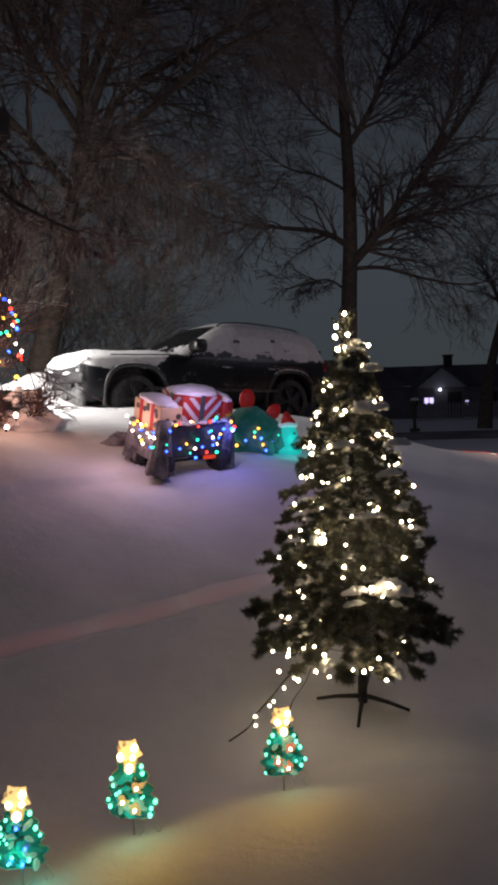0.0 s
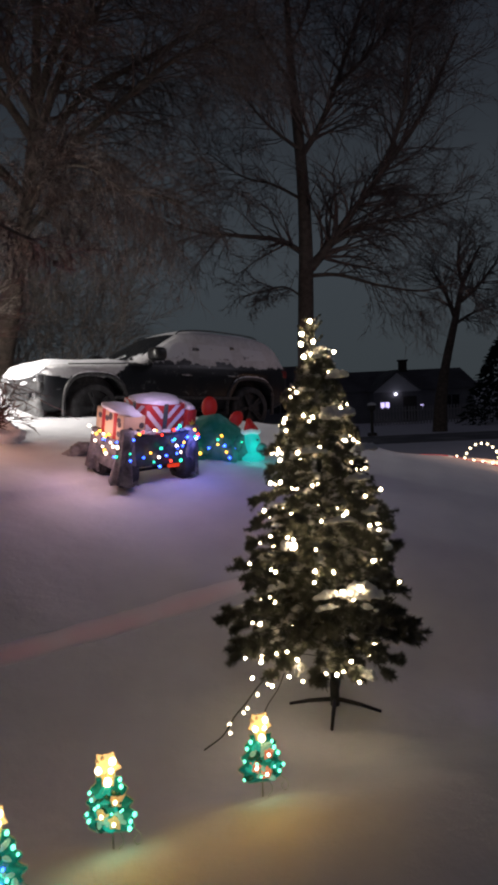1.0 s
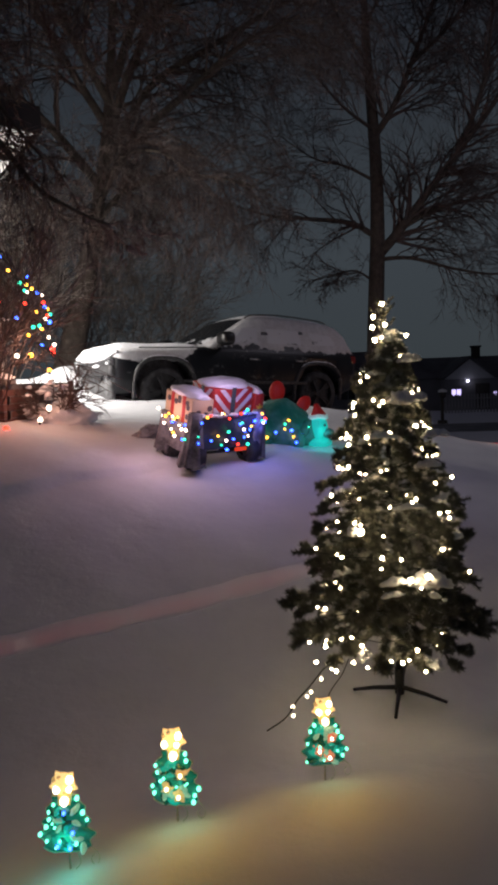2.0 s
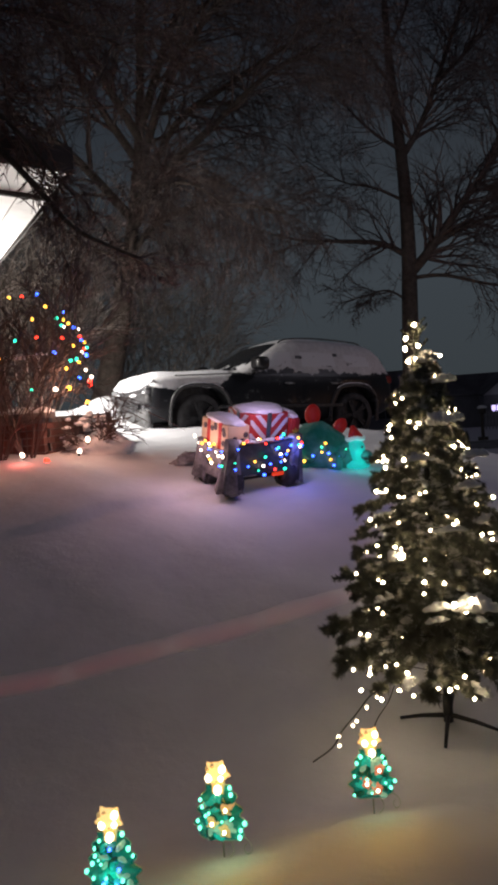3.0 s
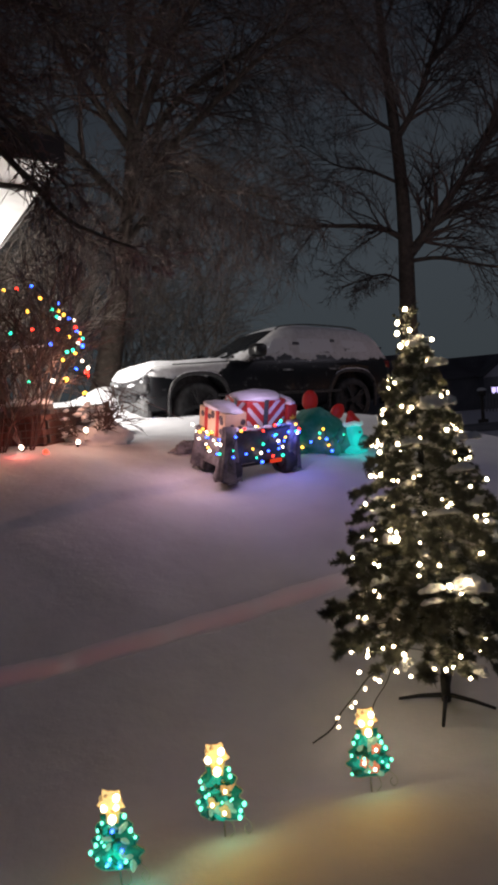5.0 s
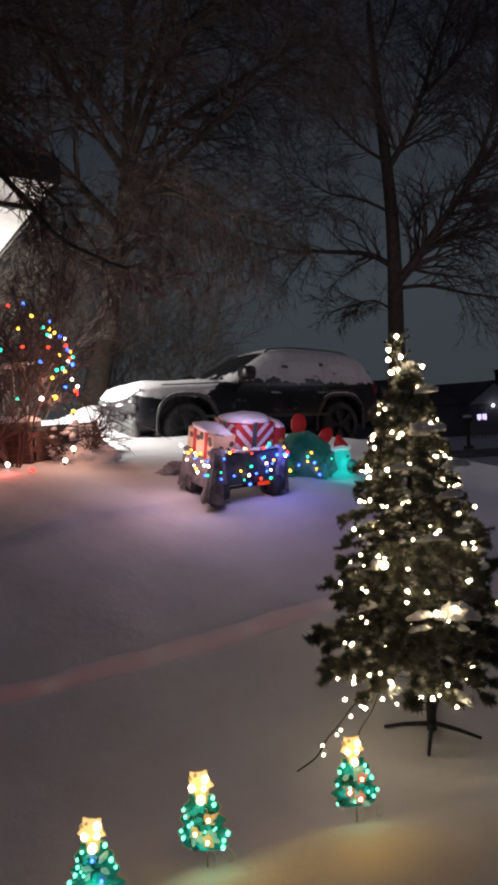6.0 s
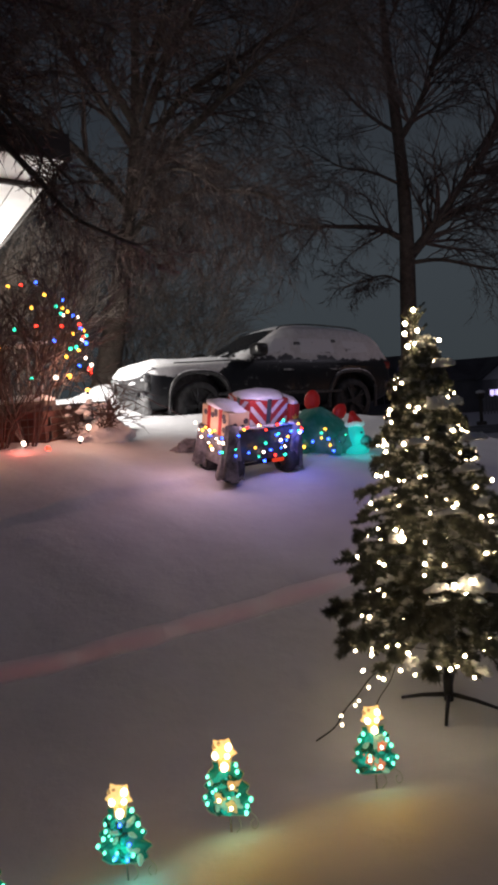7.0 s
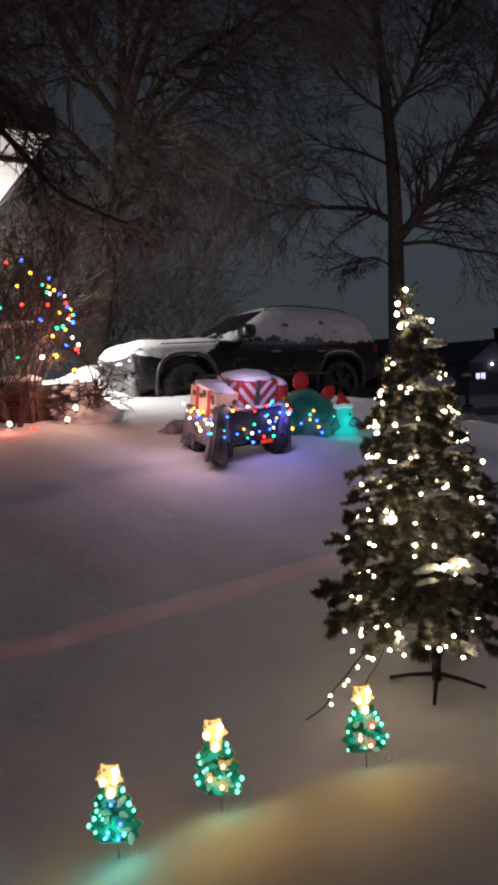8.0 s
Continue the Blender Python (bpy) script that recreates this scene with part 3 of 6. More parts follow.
# ---- stake trees along the drift ----
stake_green = Mat("clear_green_plastic", (0.02, 0.30, 0.22), 0.25).vary((0.01, 0.16, 0.13), 30).glow((0.0, 0.22, 0.20), 0.22).bump(45, 0.5, 0.006)
gold_plastic = Mat("clear_gold_plastic", (0.66, 0.48, 0.18), 0.25).vary((0.4, 0.22, 0.03), 50).glow((1.0, 0.70, 0.32), 0.34).bump(50, 0.5, 0.005)
red_plastic = Mat("clear_red_plastic", (0.62, 0.30, 0.20), 0.25).vary((0.5, 0.06, 0.04), 50).glow((1.0, 0.30, 0.16), 0.40).bump(50, 0.5, 0.005)
blue_plastic = Mat("clear_blue_plastic", (0.06, 0.25, 0.35), 0.25).glow((0.06, 0.4, 0.6), 0.25).bump(50, 0.5, 0.005)
star_plastic = Mat("lit_star_plastic", (0.8, 0.55, 0.15), 0.25).vary((0.55, 0.36, 0.10), 40).glow((1.0, 0.72, 0.30), 0.95).bump(60, 0.5, 0.004)
edge_plastic = Mat("pale_plastic_rim", (0.60, 0.66, 0.58), 0.3).vary((0.35, 0.45, 0.38), 30)
steel = Mat("thin_steel", (0.45, 0.45, 0.42), 0.4, 0.8).vary((0.3, 0.3, 0.28), 40)


leaf_greens = [Mat("leaf_green_%s" % w, c, 0.2).vary(tuple(v * 0.45 for v in c), 45).glow(g, 0.32).bump(60, 0.6, 0.005) for w, c, g in (
    ("deep", (0.01, 0.11, 0.08), (0.0, 0.05, 0.035)), ("teal", (0.03, 0.34, 0.30), (0.0, 0.75, 0.60)), ("frosted", (0.30, 0.48, 0.40), (0.34, 0.75, 0.52)))]


def puffed(outline, depth, back=0.6):
    """A moulded, domed plate over an outline in the x-z plane, facing -y."""
    n = len(outline)
    c = Vector((sum(p[0] for p in outline) / n, 0, sum(p[1] for p in outline) / n))
    verts, faces = [], []
    for scale, y in ((0.0, -1.0), (0.45, -0.92), (0.8, -0.62), (1.0, 0.0), (0.8, back * 0.6), (0.0, back)):
        for p in outline:
            q = c + (Vector((p[0], 0, p[1])) - c) * max(scale, 0.02)
            verts.append((q.x, y * depth, q.z))
    for r in range(5):
        for k in range(n):
            a, b = r * n + k, r * n + (k + 1) % n
            faces.append((a, b, b + n, a + n))
    return verts, faces


def star_outline(r, inner=0.52, n=5, turn=90, round_=3):
    out = []
    for k in range(n * 2):
        a = radians(turn + k * 180 / n)
        rr = r if k % 2 == 0 else r * inner
        for j in range(round_):
            b = a + (j - 1) * 0.10
            s = 1.0 if k % 2 else 1 - 0.08 * abs(j - 1)
            out.append((rr * s * math.cos(b), rr * s * math.sin(b)))
    return out


def fir_outline(w, h):
    right = []
    n = 30
    for k in range(n + 1):
        u = k / n
        base = w * (1.02 - 0.56 * u ** 1.5)
        base *= min(1.0, 0.58 + 1.9 * u)
        right.append((base * (0.88 + 0.12 * math.sin(u * math.pi * 8.4 - 0.6)), h * u))
    return right + [(-x, z) for x, z in reversed(right)]


STAR_POWER = {"gold": 0.62, "red": 0.50, "blue": 0.12}
FIR_POWER = {"gold": 0.065, "red": 0.03, "blue": 0.24}


def stake_tree(x, y, ornament, kind, label, size=1.0, turn=0.0, bare=0.05):
    g = gz(x, y)
    st = thing("stake_light", pose(x, y, g, 0, 0, turn) @ Matrix.Diagonal((size, size, size * 1.14, 1)), label, "garden light", group="lit stake trees along the snow drift")
    rng = random.Random(int(x * 100) + 500)
    tube("stake", [(0, 0.006, -0.06), (0.001, 0.006, bare), (0, 0.004, bare + 0.05)], 0.0032, steel, st, sides=6)
    v, f = puffed([(px, pz + bare) for px, pz in fir_outline(0.090, 0.152)], 0.018)
    body = raw("body", v, f, stake_green, st, "clear green plastic fir shape")
    rim = [Vector((px * 1.01, -0.001, pz + bare)) for px, pz in fir_outline(0.090, 0.152)]
    tube("rim", rim + [rim[0]], 0.0022, edge_plastic, st, "pale moulded rim", sides=4)
    lean = rng.uniform(-14, 14)
    v, f = puffed([(px * 1.04 - 0.001, pz * 0.94 + bare + 0.184) for px, pz in star_outline(0.041, 0.74, 5, -90 + lean, 5)], 0.017)
    star = raw("star", v, f, star_plastic, st, "glowing golden star topper")
    outline = [Vector((px * 1.06 - 0.001, -0.002, pz * 0.96 + bare + 0.184)) for px, pz in star_outline(0.041, 0.74, 5, -90 + lean, 5)]
    tube("star_rim", outline + [outline[0]], 0.0015, gold_plastic, star, "amber moulded rim", sides=4)
    v, f = puffed([(px, pz + bare + 0.147) for px, pz in star_outline(0.034, 0.62, 4, 45)], 0.017)
    raw("collar", v, f, gold_plastic, st, "golden plastic collar")
    for bx, bz, br in ((0.018, 0.014, 0.0105), (0.015, -0.010, 0.0085), (-0.020, -0.010, 0.0105)):
        bulb((bx + rng.gauss(0, 0.002), -0.013, bare + 0.184 + bz), br, warm_bulb, star, ahead=True)
    for sx, sz in ((-0.012, 0.204), (0.0, 0.166), (-0.027, 0.196)):
        v, f = puffed([(sx + 0.009 * math.cos(q), sz + bare + 0.006 * math.sin(q)) for q in np.linspace(0, 2 * math.pi, 12, endpoint=False)], 0.017)
        raw("star_facet", v, f, gold_plastic, star, "amber facet")
    bulb((0.002, -0.02, bare + 0.146), 0.012, warm_bulb, st, ahead=True)
    for k in range(26):
        lx, lz = rng.uniform(-0.05, 0.05), rng.uniform(0.012, 0.125)
        lx *= 1.2 - lz / 0.2
        v, f = puffed([(lx + 0.022 * math.cos(q) * math.cos(k * 1.9) - 0.011 * math.sin(q) * math.sin(k * 1.9), lz + bare + 0.022 * math.cos(q) * math.sin(k * 1.9) + 0.011 * math.sin(q) * math.cos(k * 1.9)) for q in np.linspace(0, 2 * math.pi, 14, endpoint=False)], 0.021 + 0.001 * (k % 4))
        raw("leaf", v, f, leaf_greens[k % 3], body, "moulded green leaf")
    outline = fir_outline(0.083, 0.144)
    for k in range(2, len(outline) - 2, 4):
        px, pz = outline[k]
        if rng.random() < 0.30:
            continue
        bulb((px + rng.gauss(0, 0.003), -0.012, pz + bare + 0.004), rng.uniform(0.0044, 0.0068), BULBS["mint"], body, ahead=True)
    for k in range(5):
        bulb((rng.uniform(-0.045, 0.045), -0.024, bare + rng.uniform(0.02, 0.10)), rng.uniform(0.003, 0.0055), BULBS["mint"], body, ahead=True)
    spots = ((0.022, 0.094), (-0.022, 0.056), (0.014, 0.034)) if kind != "blue" else ((0.0, 0.118), (0.022, 0.065), (-0.024, 0.03), (0.012, 0.024))
    for px, pz in spots:
        v, f = puffed([(px + qx, pz + bare + qz) for qx, qz in star_outline(0.030 if kind != "blue" else 0.018, 0.70, 5, 80 + 400 * px)], 0.026)
        raw("ornament", v, f, ornament, body, kind + " plastic ornament")
        bulb((px, -0.027, pz + bare), 0.0056 if kind != "blue" else 0.005, BULBS["blue"] if kind == "blue" else warm_bulb if kind == "gold" else BULBS["white"], body, ahead=True)
    loop = smooth_line([(0.05, 0.004, bare + 0.012), (0.070, 0, bare + 0.008), (0.088, -0.004, bare - 0.008), (0.088, -0.008, bare - 0.026), (0.074, -0.008, bare - 0.032), (0.066, -0.006, bare - 0.018), (0.076, -0.004, bare - 0.006)], 5)
    tube("cord", loop, 0.0013, edge_plastic, st, "thin looping cord", sides=4)
    drop = smooth_line([(0.012, 0.002, bare + 0.01), (0.030, -0.002, bare - 0.010), (0.034, -0.004, bare - 0.030), (0.020, -0.004, bare - 0.045), (0.010, 0.0, bare - 0.06)], 5)
    tube("cord", drop, 0.0014, edge_plastic, st, "thin drooping cord", sides=4)
    lamp("star_glow", "POINT", (x, y - 0.15, g + (bare + 0.20) * size * 1.14), STAR_POWER[kind] * 1.1, (1.0, 0.49, 0.01), 0.04)
    lamp("fir_glow", "POINT", (x, y - 0.045, g + (bare + 0.05) * size), FIR_POWER[kind], (0.02, 0.9, 0.6), 0.04)
    return st


stake_tree(0.08, 2.19, red_plastic, "red", "green plastic fir stake with red ornaments and lit star", 0.95, 6)
stake_tree(-0.395, 2.04, gold_plastic, "gold", "green plastic fir stake with golden ornaments and lit star", 1.02, -4)
stake_tree(-0.70, 1.91, blue_plastic, "blue", "green plastic fir stake with blue ornaments and lit star", 1.02, 3)
stake_tree(-1.12, 1.84, red_plastic, "red", "green plastic fir stake with red ornaments and lit star", 1.0, -6)

# ---- buried rope light ----
red_tube = Mat("red_rope_light", (0.6, 0.05, 0.03), 0.4).glow((1.0, 0.03, 0.03), 0.44)
pale_tube = Mat("pale_rope_light", (0.6, 0.5, 0.4), 0.4).glow((1.0, 0.7, 0.6), 0.8)
thin_snow = bpy.data.materials.new("thin_snow_crust")
thin_snow.use_nodes = True
tn, tl = thin_snow.node_tree.nodes, thin_snow.node_tree.links
tn.remove(tn["Principled BSDF"])
t_dif, t_tra, t_mix = tn.new("ShaderNodeBsdfDiffuse"), tn.new("ShaderNodeBsdfTranslucent"), tn.new("ShaderNodeAddShader")
t_dif.inputs["Color"].default_value = (0.76, 0.77, 0.80, 1)
t_tra.inputs["Color"].default_value = (0.19, 0.19, 0.19, 1)
tl.new(t_dif.outputs[0], t_mix.inputs[0])
tl.new(t_tra.outputs[0], t_mix.inputs[1])
tl.new(t_mix.outputs[0], tn["Material Output"].inputs["Surface"])


def rope_light(line, label, glow_m, cover=0.13, deep=0.042):
    """A glowing tube under a thin crust of snow."""
    pts = [Vector((x, y, gz(x, y) - deep)) for x, y in line]
    rope = thing("rope_light", Matrix(), label, "rope light")
    tube("tube", pts, 0.009, glow_m, rope, sides=8)
    for k in range(4, len(pts) - 2, 7):
        mid = pts[k].lerp(pts[k + 1], 0.5)
        tube("pale_segment", [pts[k].lerp(mid, 0.2), mid, pts[k + 1].lerp(mid, 0.2)], 0.011, pale_tube, rope, "paler lit section", sides=8)
    verts, faces = [], []
    n = 12
    for k, p in enumerate(pts):
        a, b = pts[max(k - 1, 0)], pts[min(k + 1, len(pts) - 1)]
        side = Vector((-(b - a).y, (b - a).x, 0)).normalized()
        high = 0.007 + 0.003 * math.sin(k * 1.3) * math.sin(k * 0.41) + (0.0 if deep > 0 else 0.008)
        for j in range(n + 1):
            u = 2 * j / n - 1
            q = p + side * u * cover
            verts.append((q.x, q.y, gz(q.x, q.y) - 0.002 + high * 0.7 * (1 - u * u) ** 2))
    for k in range(len(pts) - 1):
        for j in range(n):
            s = k * (n + 1) + j
            faces.append((s, s + 1, s + n + 2, s + n + 1))
    raw("snow_crust", verts, faces, thin_snow, rope, "thin crust of snow glowing red")
    return rope

# ---- parked car ----
CAR = pose(-1.0, 12.12, 0.80, 0, -3.0, 213.8)
car_paint = Mat("dark_car_paint", (0.010, 0.011, 0.014), 0.28, 0.0, 0.25)
car_z = car_paint.axis("Z")
car_x = car_paint.axis("X")
ragged = car_paint.math("MULTIPLY", car_paint.math("SUBTRACT", car_paint.noise(3.2, 6, 0.62), 0.5), 0.50)
front_low = car_paint.math("MULTIPLY", car_paint.step(car_x, 0.75, 1.35), car_paint.math("MULTIPLY", car_paint.step(car_x, 2.36, 2.20), 0.30))
level = car_paint.math("ADD", car_paint.math("ADD", car_z, ragged), front_low)
plaster = car_paint.step(level, 1.125, 1.15)
speck = car_paint.step(car_paint.math("ADD", car_paint.noise(7, 5, 0.7), car_paint.math("MULTIPLY", car_paint.step(car_x, 1.9, 2.3), 0.03)), 0.60, 0.68)
dusty = car_paint.mix(car_paint.math("MULTIPLY", speck, 0.2), (0.010, 0.011, 0.014), (0.4, 0.41, 0.43))
car_paint.paint(car_paint.mix(plaster, dusty, car_paint.mix(car_paint.step(car_paint.noise(11, 5, 0.7), 0.35, 0.7), (0.62, 0.62, 0.64), (0.46, 0.46, 0.47))))
car_paint.l.new(car_paint.step(plaster, -0.6, 1.2), car_paint.b.inputs["Roughness"])
car_paint.bump(30, 0.25, 0.006, 6)
car_glass = Mat("dark_car_glass", (0.012, 0.014, 0.016), 0.3, spec=0.3)
g_mask = car_glass.step(car_glass.math("ADD", car_glass.noise(4, 5, 0.65), car_glass.math("MULTIPLY", car_glass.axis("Z"), 0.12)), 0.50, 0.58)
car_glass.l.new(car_glass.step(g_mask, -0.4, 1.1), car_glass.b.inputs["Roughness"])
car_glass.paint(car_glass.mix(g_mask, (0.012, 0.014, 0.016), (0.62, 0.63, 0.66)))
screen_glass = Mat("windscreen_glass", (0.012, 0.014, 0.016), 0.3, spec=0.3)
s_mask = screen_glass.step(screen_glass.math("SUBTRACT", screen_glass.noise(4, 5, 0.65), screen_glass.math("MULTIPLY", screen_glass.math("SUBTRACT", screen_glass.axis("Z"), 1.25), 1.2)), 0.52, 0.60)
screen_glass.l.new(screen_glass.step(s_mask, -0.3, 1.1), screen_glass.b.inputs["Roughness"])
screen_glass.paint(screen_glass.mix(s_mask, (0.012, 0.014, 0.016), (0.62, 0.63, 0.66)))
car_trim = Mat("black_car_trim", (0.016, 0.016, 0.017), 0.6).vary((0.06, 0.06, 0.065), 14)
flare_trim = Mat("snow_dusted_trim", (0.03, 0.03, 0.032), 0.7).vary((0.30, 0.31, 0.33), 9, 0.4, 0.62)
chin_trim = Mat("frosted_lower_trim", (0.05, 0.05, 0.052), 0.7).vary((0.14, 0.14, 0.145), 7, 0.4, 0.65)
lamp_glass = Mat("headlamp_lens", (0.05, 0.05, 0.055), 0.2).vary((0.26, 0.27, 0.28), 5, 0.48, 0.58)
bare_glass = Mat("bare_dark_glass", (0.02, 0.02, 0.022), 0.3).vary((0.10, 0.10, 0.11), 12)
MARK_A, MARK_B = (-0.40, 1.37), (-1.16, 1.42)
rim_mat = Mat("alloy_rim", (0.016, 0.016, 0.018), 0.75, 0.2).vary((0.05, 0.05, 0.055), 9)
tail_red = Mat("red_lens", (0.16, 0.01, 0.01), 0.25).vary((0.08, 0.01, 0.01), 12)


mirror_black = Mat("gloss_black", (0.006, 0.006, 0.007), 0.35).vary((0.012, 0.012, 0.013), 9)


def car_top(x):
    return float(np.interp(x, (-2.40, -2.37, -2.30, -2.14, -1.98, -1.6, -0.9, -0.4, -0.12, 0.2, 0.74, 0.95, 1.5, 1.9, 2.2, 2.33, 2.38, 2.40),
                           (0.80, 1.04, 1.18, 1.49, 1.605, 1.655, 1.69, 1.69, 1.645, 1.46, 1.15, 1.125, 1.10, 1.085, 1.065, 1.04, 0.98, 0.86)))


def car_half(x):
    return float(np.interp(x, (-2.40, -2.3, -2.0, -1.2, 0, 1.3, 1.9, 2.2, 2.34, 2.40), (0.80, 0.89, 0.94, 0.97, 0.97, 0.965, 0.95, 0.92, 0.87, 0.80)))


def car_ring(x):
    w, top = car_half(x), car_top(x)
    belt = min(1.10, top - 0.05)
    low = float(np.interp(x, (-2.40, -2.0, 2.0, 2.40), (0.48, 0.34, 0.32, 0.30)))
    cabin = max(0.0, min(1.0, (top - belt - 0.06) / 0.5))
    roof = w * (0.93 - 0.20 * cabin)
    pts = [(0, low), (w * 0.80, low), (w * 0.95, low + 0.07), (w * 0.985, low + 0.26), (w, 0.74 if belt > 0.80 else belt * 0.95), (w * 0.985, belt * 0.94), (w * 0.955, belt)]
    pts += [(w * 0.955 + (roof - w * 0.955) * 0.55, belt + (top - 0.07 - belt) * 0.55), (roof, top - 0.065), (roof * 0.88, top - 0.02), (roof * 0.5, top), (0, top + 0.006)]
    return pts


def arch_line(x, r, n, a0=0.0, a1=2 * math.pi, whole=True):
    """The squared-off curve of a wheel arch round a wheel at x."""
    out = []
    for a in np.linspace(a0, a1, n, endpoint=not whole):
        c, s = math.cos(a), math.sin(a)
        out.append((x + r * math.copysign(abs(c) ** 0.72, c), 0.40 + r * math.copysign(abs(s) ** 0.72, s)))
    return out


def car_body():
    xs = list(np.linspace(-2.40, 2.40, 61))
    verts, faces = [], []
    n = len(car_ring(0))
    for x in xs:
        ring = car_ring(x)
        verts += [(x, y, z) for y, z in ring] + [(x, -y, z) for y, z in reversed(ring[1:-1])]
    m = 2 * n - 2
    for i in range(len(xs) - 1):
        for k in range(m):
            a, b = i * m + k, i * m + (k + 1) % m
            faces.append((a, a + m, b + m, b))
    faces.append(tuple(range(m)))
    faces.append(tuple((len(xs) - 1) * m + k for k in reversed(range(m))))
    me = bpy.data.meshes.new("body")
    me.from_pydata(verts, [], faces)
    ob = new("body", me)
    # wheel wells are cut out of the shell
    bm = bmesh.new()
    for x in (1.47, -1.45):
        rows = [[bm.verts.new((px, y, pz)) for px, pz in arch_line(x, 0.485, 40)] for y in (-1.3, 1.3)]
        for k in range(40):
            bm.faces.new((rows[0][k], rows[0][(k + 1) % 40], rows[1][(k + 1) % 40], rows[1][k]))
        bm.faces.new(rows[0])
        bm.faces.new(rows[1][::-1])
    bmesh.ops.recalc_face_normals(bm, faces=bm.faces[:])
    cutter_mesh = bpy.data.meshes.new("wells")
    bm.to_mesh(cutter_mesh)
    bm.free()
    cutter = new("wells", cutter_mesh)
    mod = ob.modifiers.new("wells", "BOOLEAN")
    mod.object, mod.operation, mod.solver = cutter, "DIFFERENCE", "EXACT"
    made = bpy.data.meshes.new_from_object(ob.evaluated_get(bpy.context.evaluated_depsgraph_get()))
    bpy.data.objects.remove(ob)
    bpy.data.objects.remove(cutter)
    made.name = "body"
    made.polygons.foreach_set("use_smooth", [abs(p.normal.x) < 0.98 for p in made.polygons])
    return made


def car_wheel(car, x, y):
    side = 1 if y > 0 else -1
    hub = new("wheel")
    hub.parent = car
    hub.matrix_basis = pose(x, y, 0.385) @ Matrix.Scale(side, 4, (0, 1, 0))
    bm = bmesh.new()
    prof = [(-0.12, 0.27), (-0.125, 0.34), (-0.10, 0.375), (-0.05, 0.385), (0.05, 0.385), (0.10, 0.375), (0.125, 0.34), (0.12, 0.27)]
    rings = [[bm.verts.new((r * math.cos(a), yy, r * math.sin(a))) for a in np.linspace(0, 2 * math.pi, 40, endpoint=False)] for yy, r in prof]
    for p, q in zip(rings, rings[1:]):
        for k in range(40):
            bm.faces.new((p[k], p[(k + 1) % 40], q[(k + 1) % 40], q[k]))
    part("tyre", bm, rubber, hub)
    bm = bmesh.new()
    cyl(bm, 0.27, 0.27, 0.02, Matrix.Translation((0, 0.04, 0)) @ Matrix.Rotation(radians(90), 4, "X"), 32)
    cyl(bm, 0.06, 0.06, 0.06, Matrix.Translation((0, 0.09, 0)) @ Matrix.Rotation(radians(90), 4, "X"), 16)
    for k in range(5):
        a = k * 72
        for off in (-7, 7):
            box(bm, (0.23, 0.03, 0.035), (0, 0, 0), 0, Matrix.Rotation(radians(a + off), 4, "Y") @ Matrix.Translation((0.15, 0.095, 0)))
    part("rim", bm, rim_mat, hub, smooth=False)
    return hub


def skin(x, z, side=1, out=0.0):
    """A point on the car's flank at a length and height."""
    ring = car_ring(x)
    zs, ys = [p[1] for p in ring[1:10]], [p[0] for p in ring[1:10]]
    return Vector((x, side * (float(np.interp(z, zs, ys)) + out), z))


def flank_patch(name, corners, car, material, out=0.004, label="", side=1, nu=8, nv=4):
    """A panel that follows the flank between four (x, z) corners, with a turned-in edge."""
    (x0, z0), (x1, z1), (x2, z2), (x3, z3) = corners
    verts, faces = [], []
    for i in range(nu + 1):
        u = i / nu
        for j in range(nv + 1):
            v = j / nv
            x = (x0 * (1 - u) + x1 * u) * (1 - v) + (x3 * (1 - u) + x2 * u) * v
            z = (z0 * (1 - u) + z1 * u) * (1 - v) + (z3 * (1 - u) + z2 * u) * v
            edge = i in (0, nu) or j in (0, nv)
            verts.append(skin(x, z, side, -0.01 if edge else out))
    for i in range(nu):
        for j in range(nv):
            a = i * (nv + 1) + j
            q = (a, a + nv + 1, a + nv + 2, a + 1)
            faces.append(q if side > 0 else q[::-1])
    return raw(name, verts, faces, material, car, label)


def pull_nose(car):
    """Brings the front overhang to its true length."""
    for o in car.children_recursive:
        if o.type == "MESH" and o.parent == car:
            for v in o.data.vertices:
                if v.co.x > 1.95:
                    v.co.x = 1.95 + (v.co.x - 1.95) * 0.70


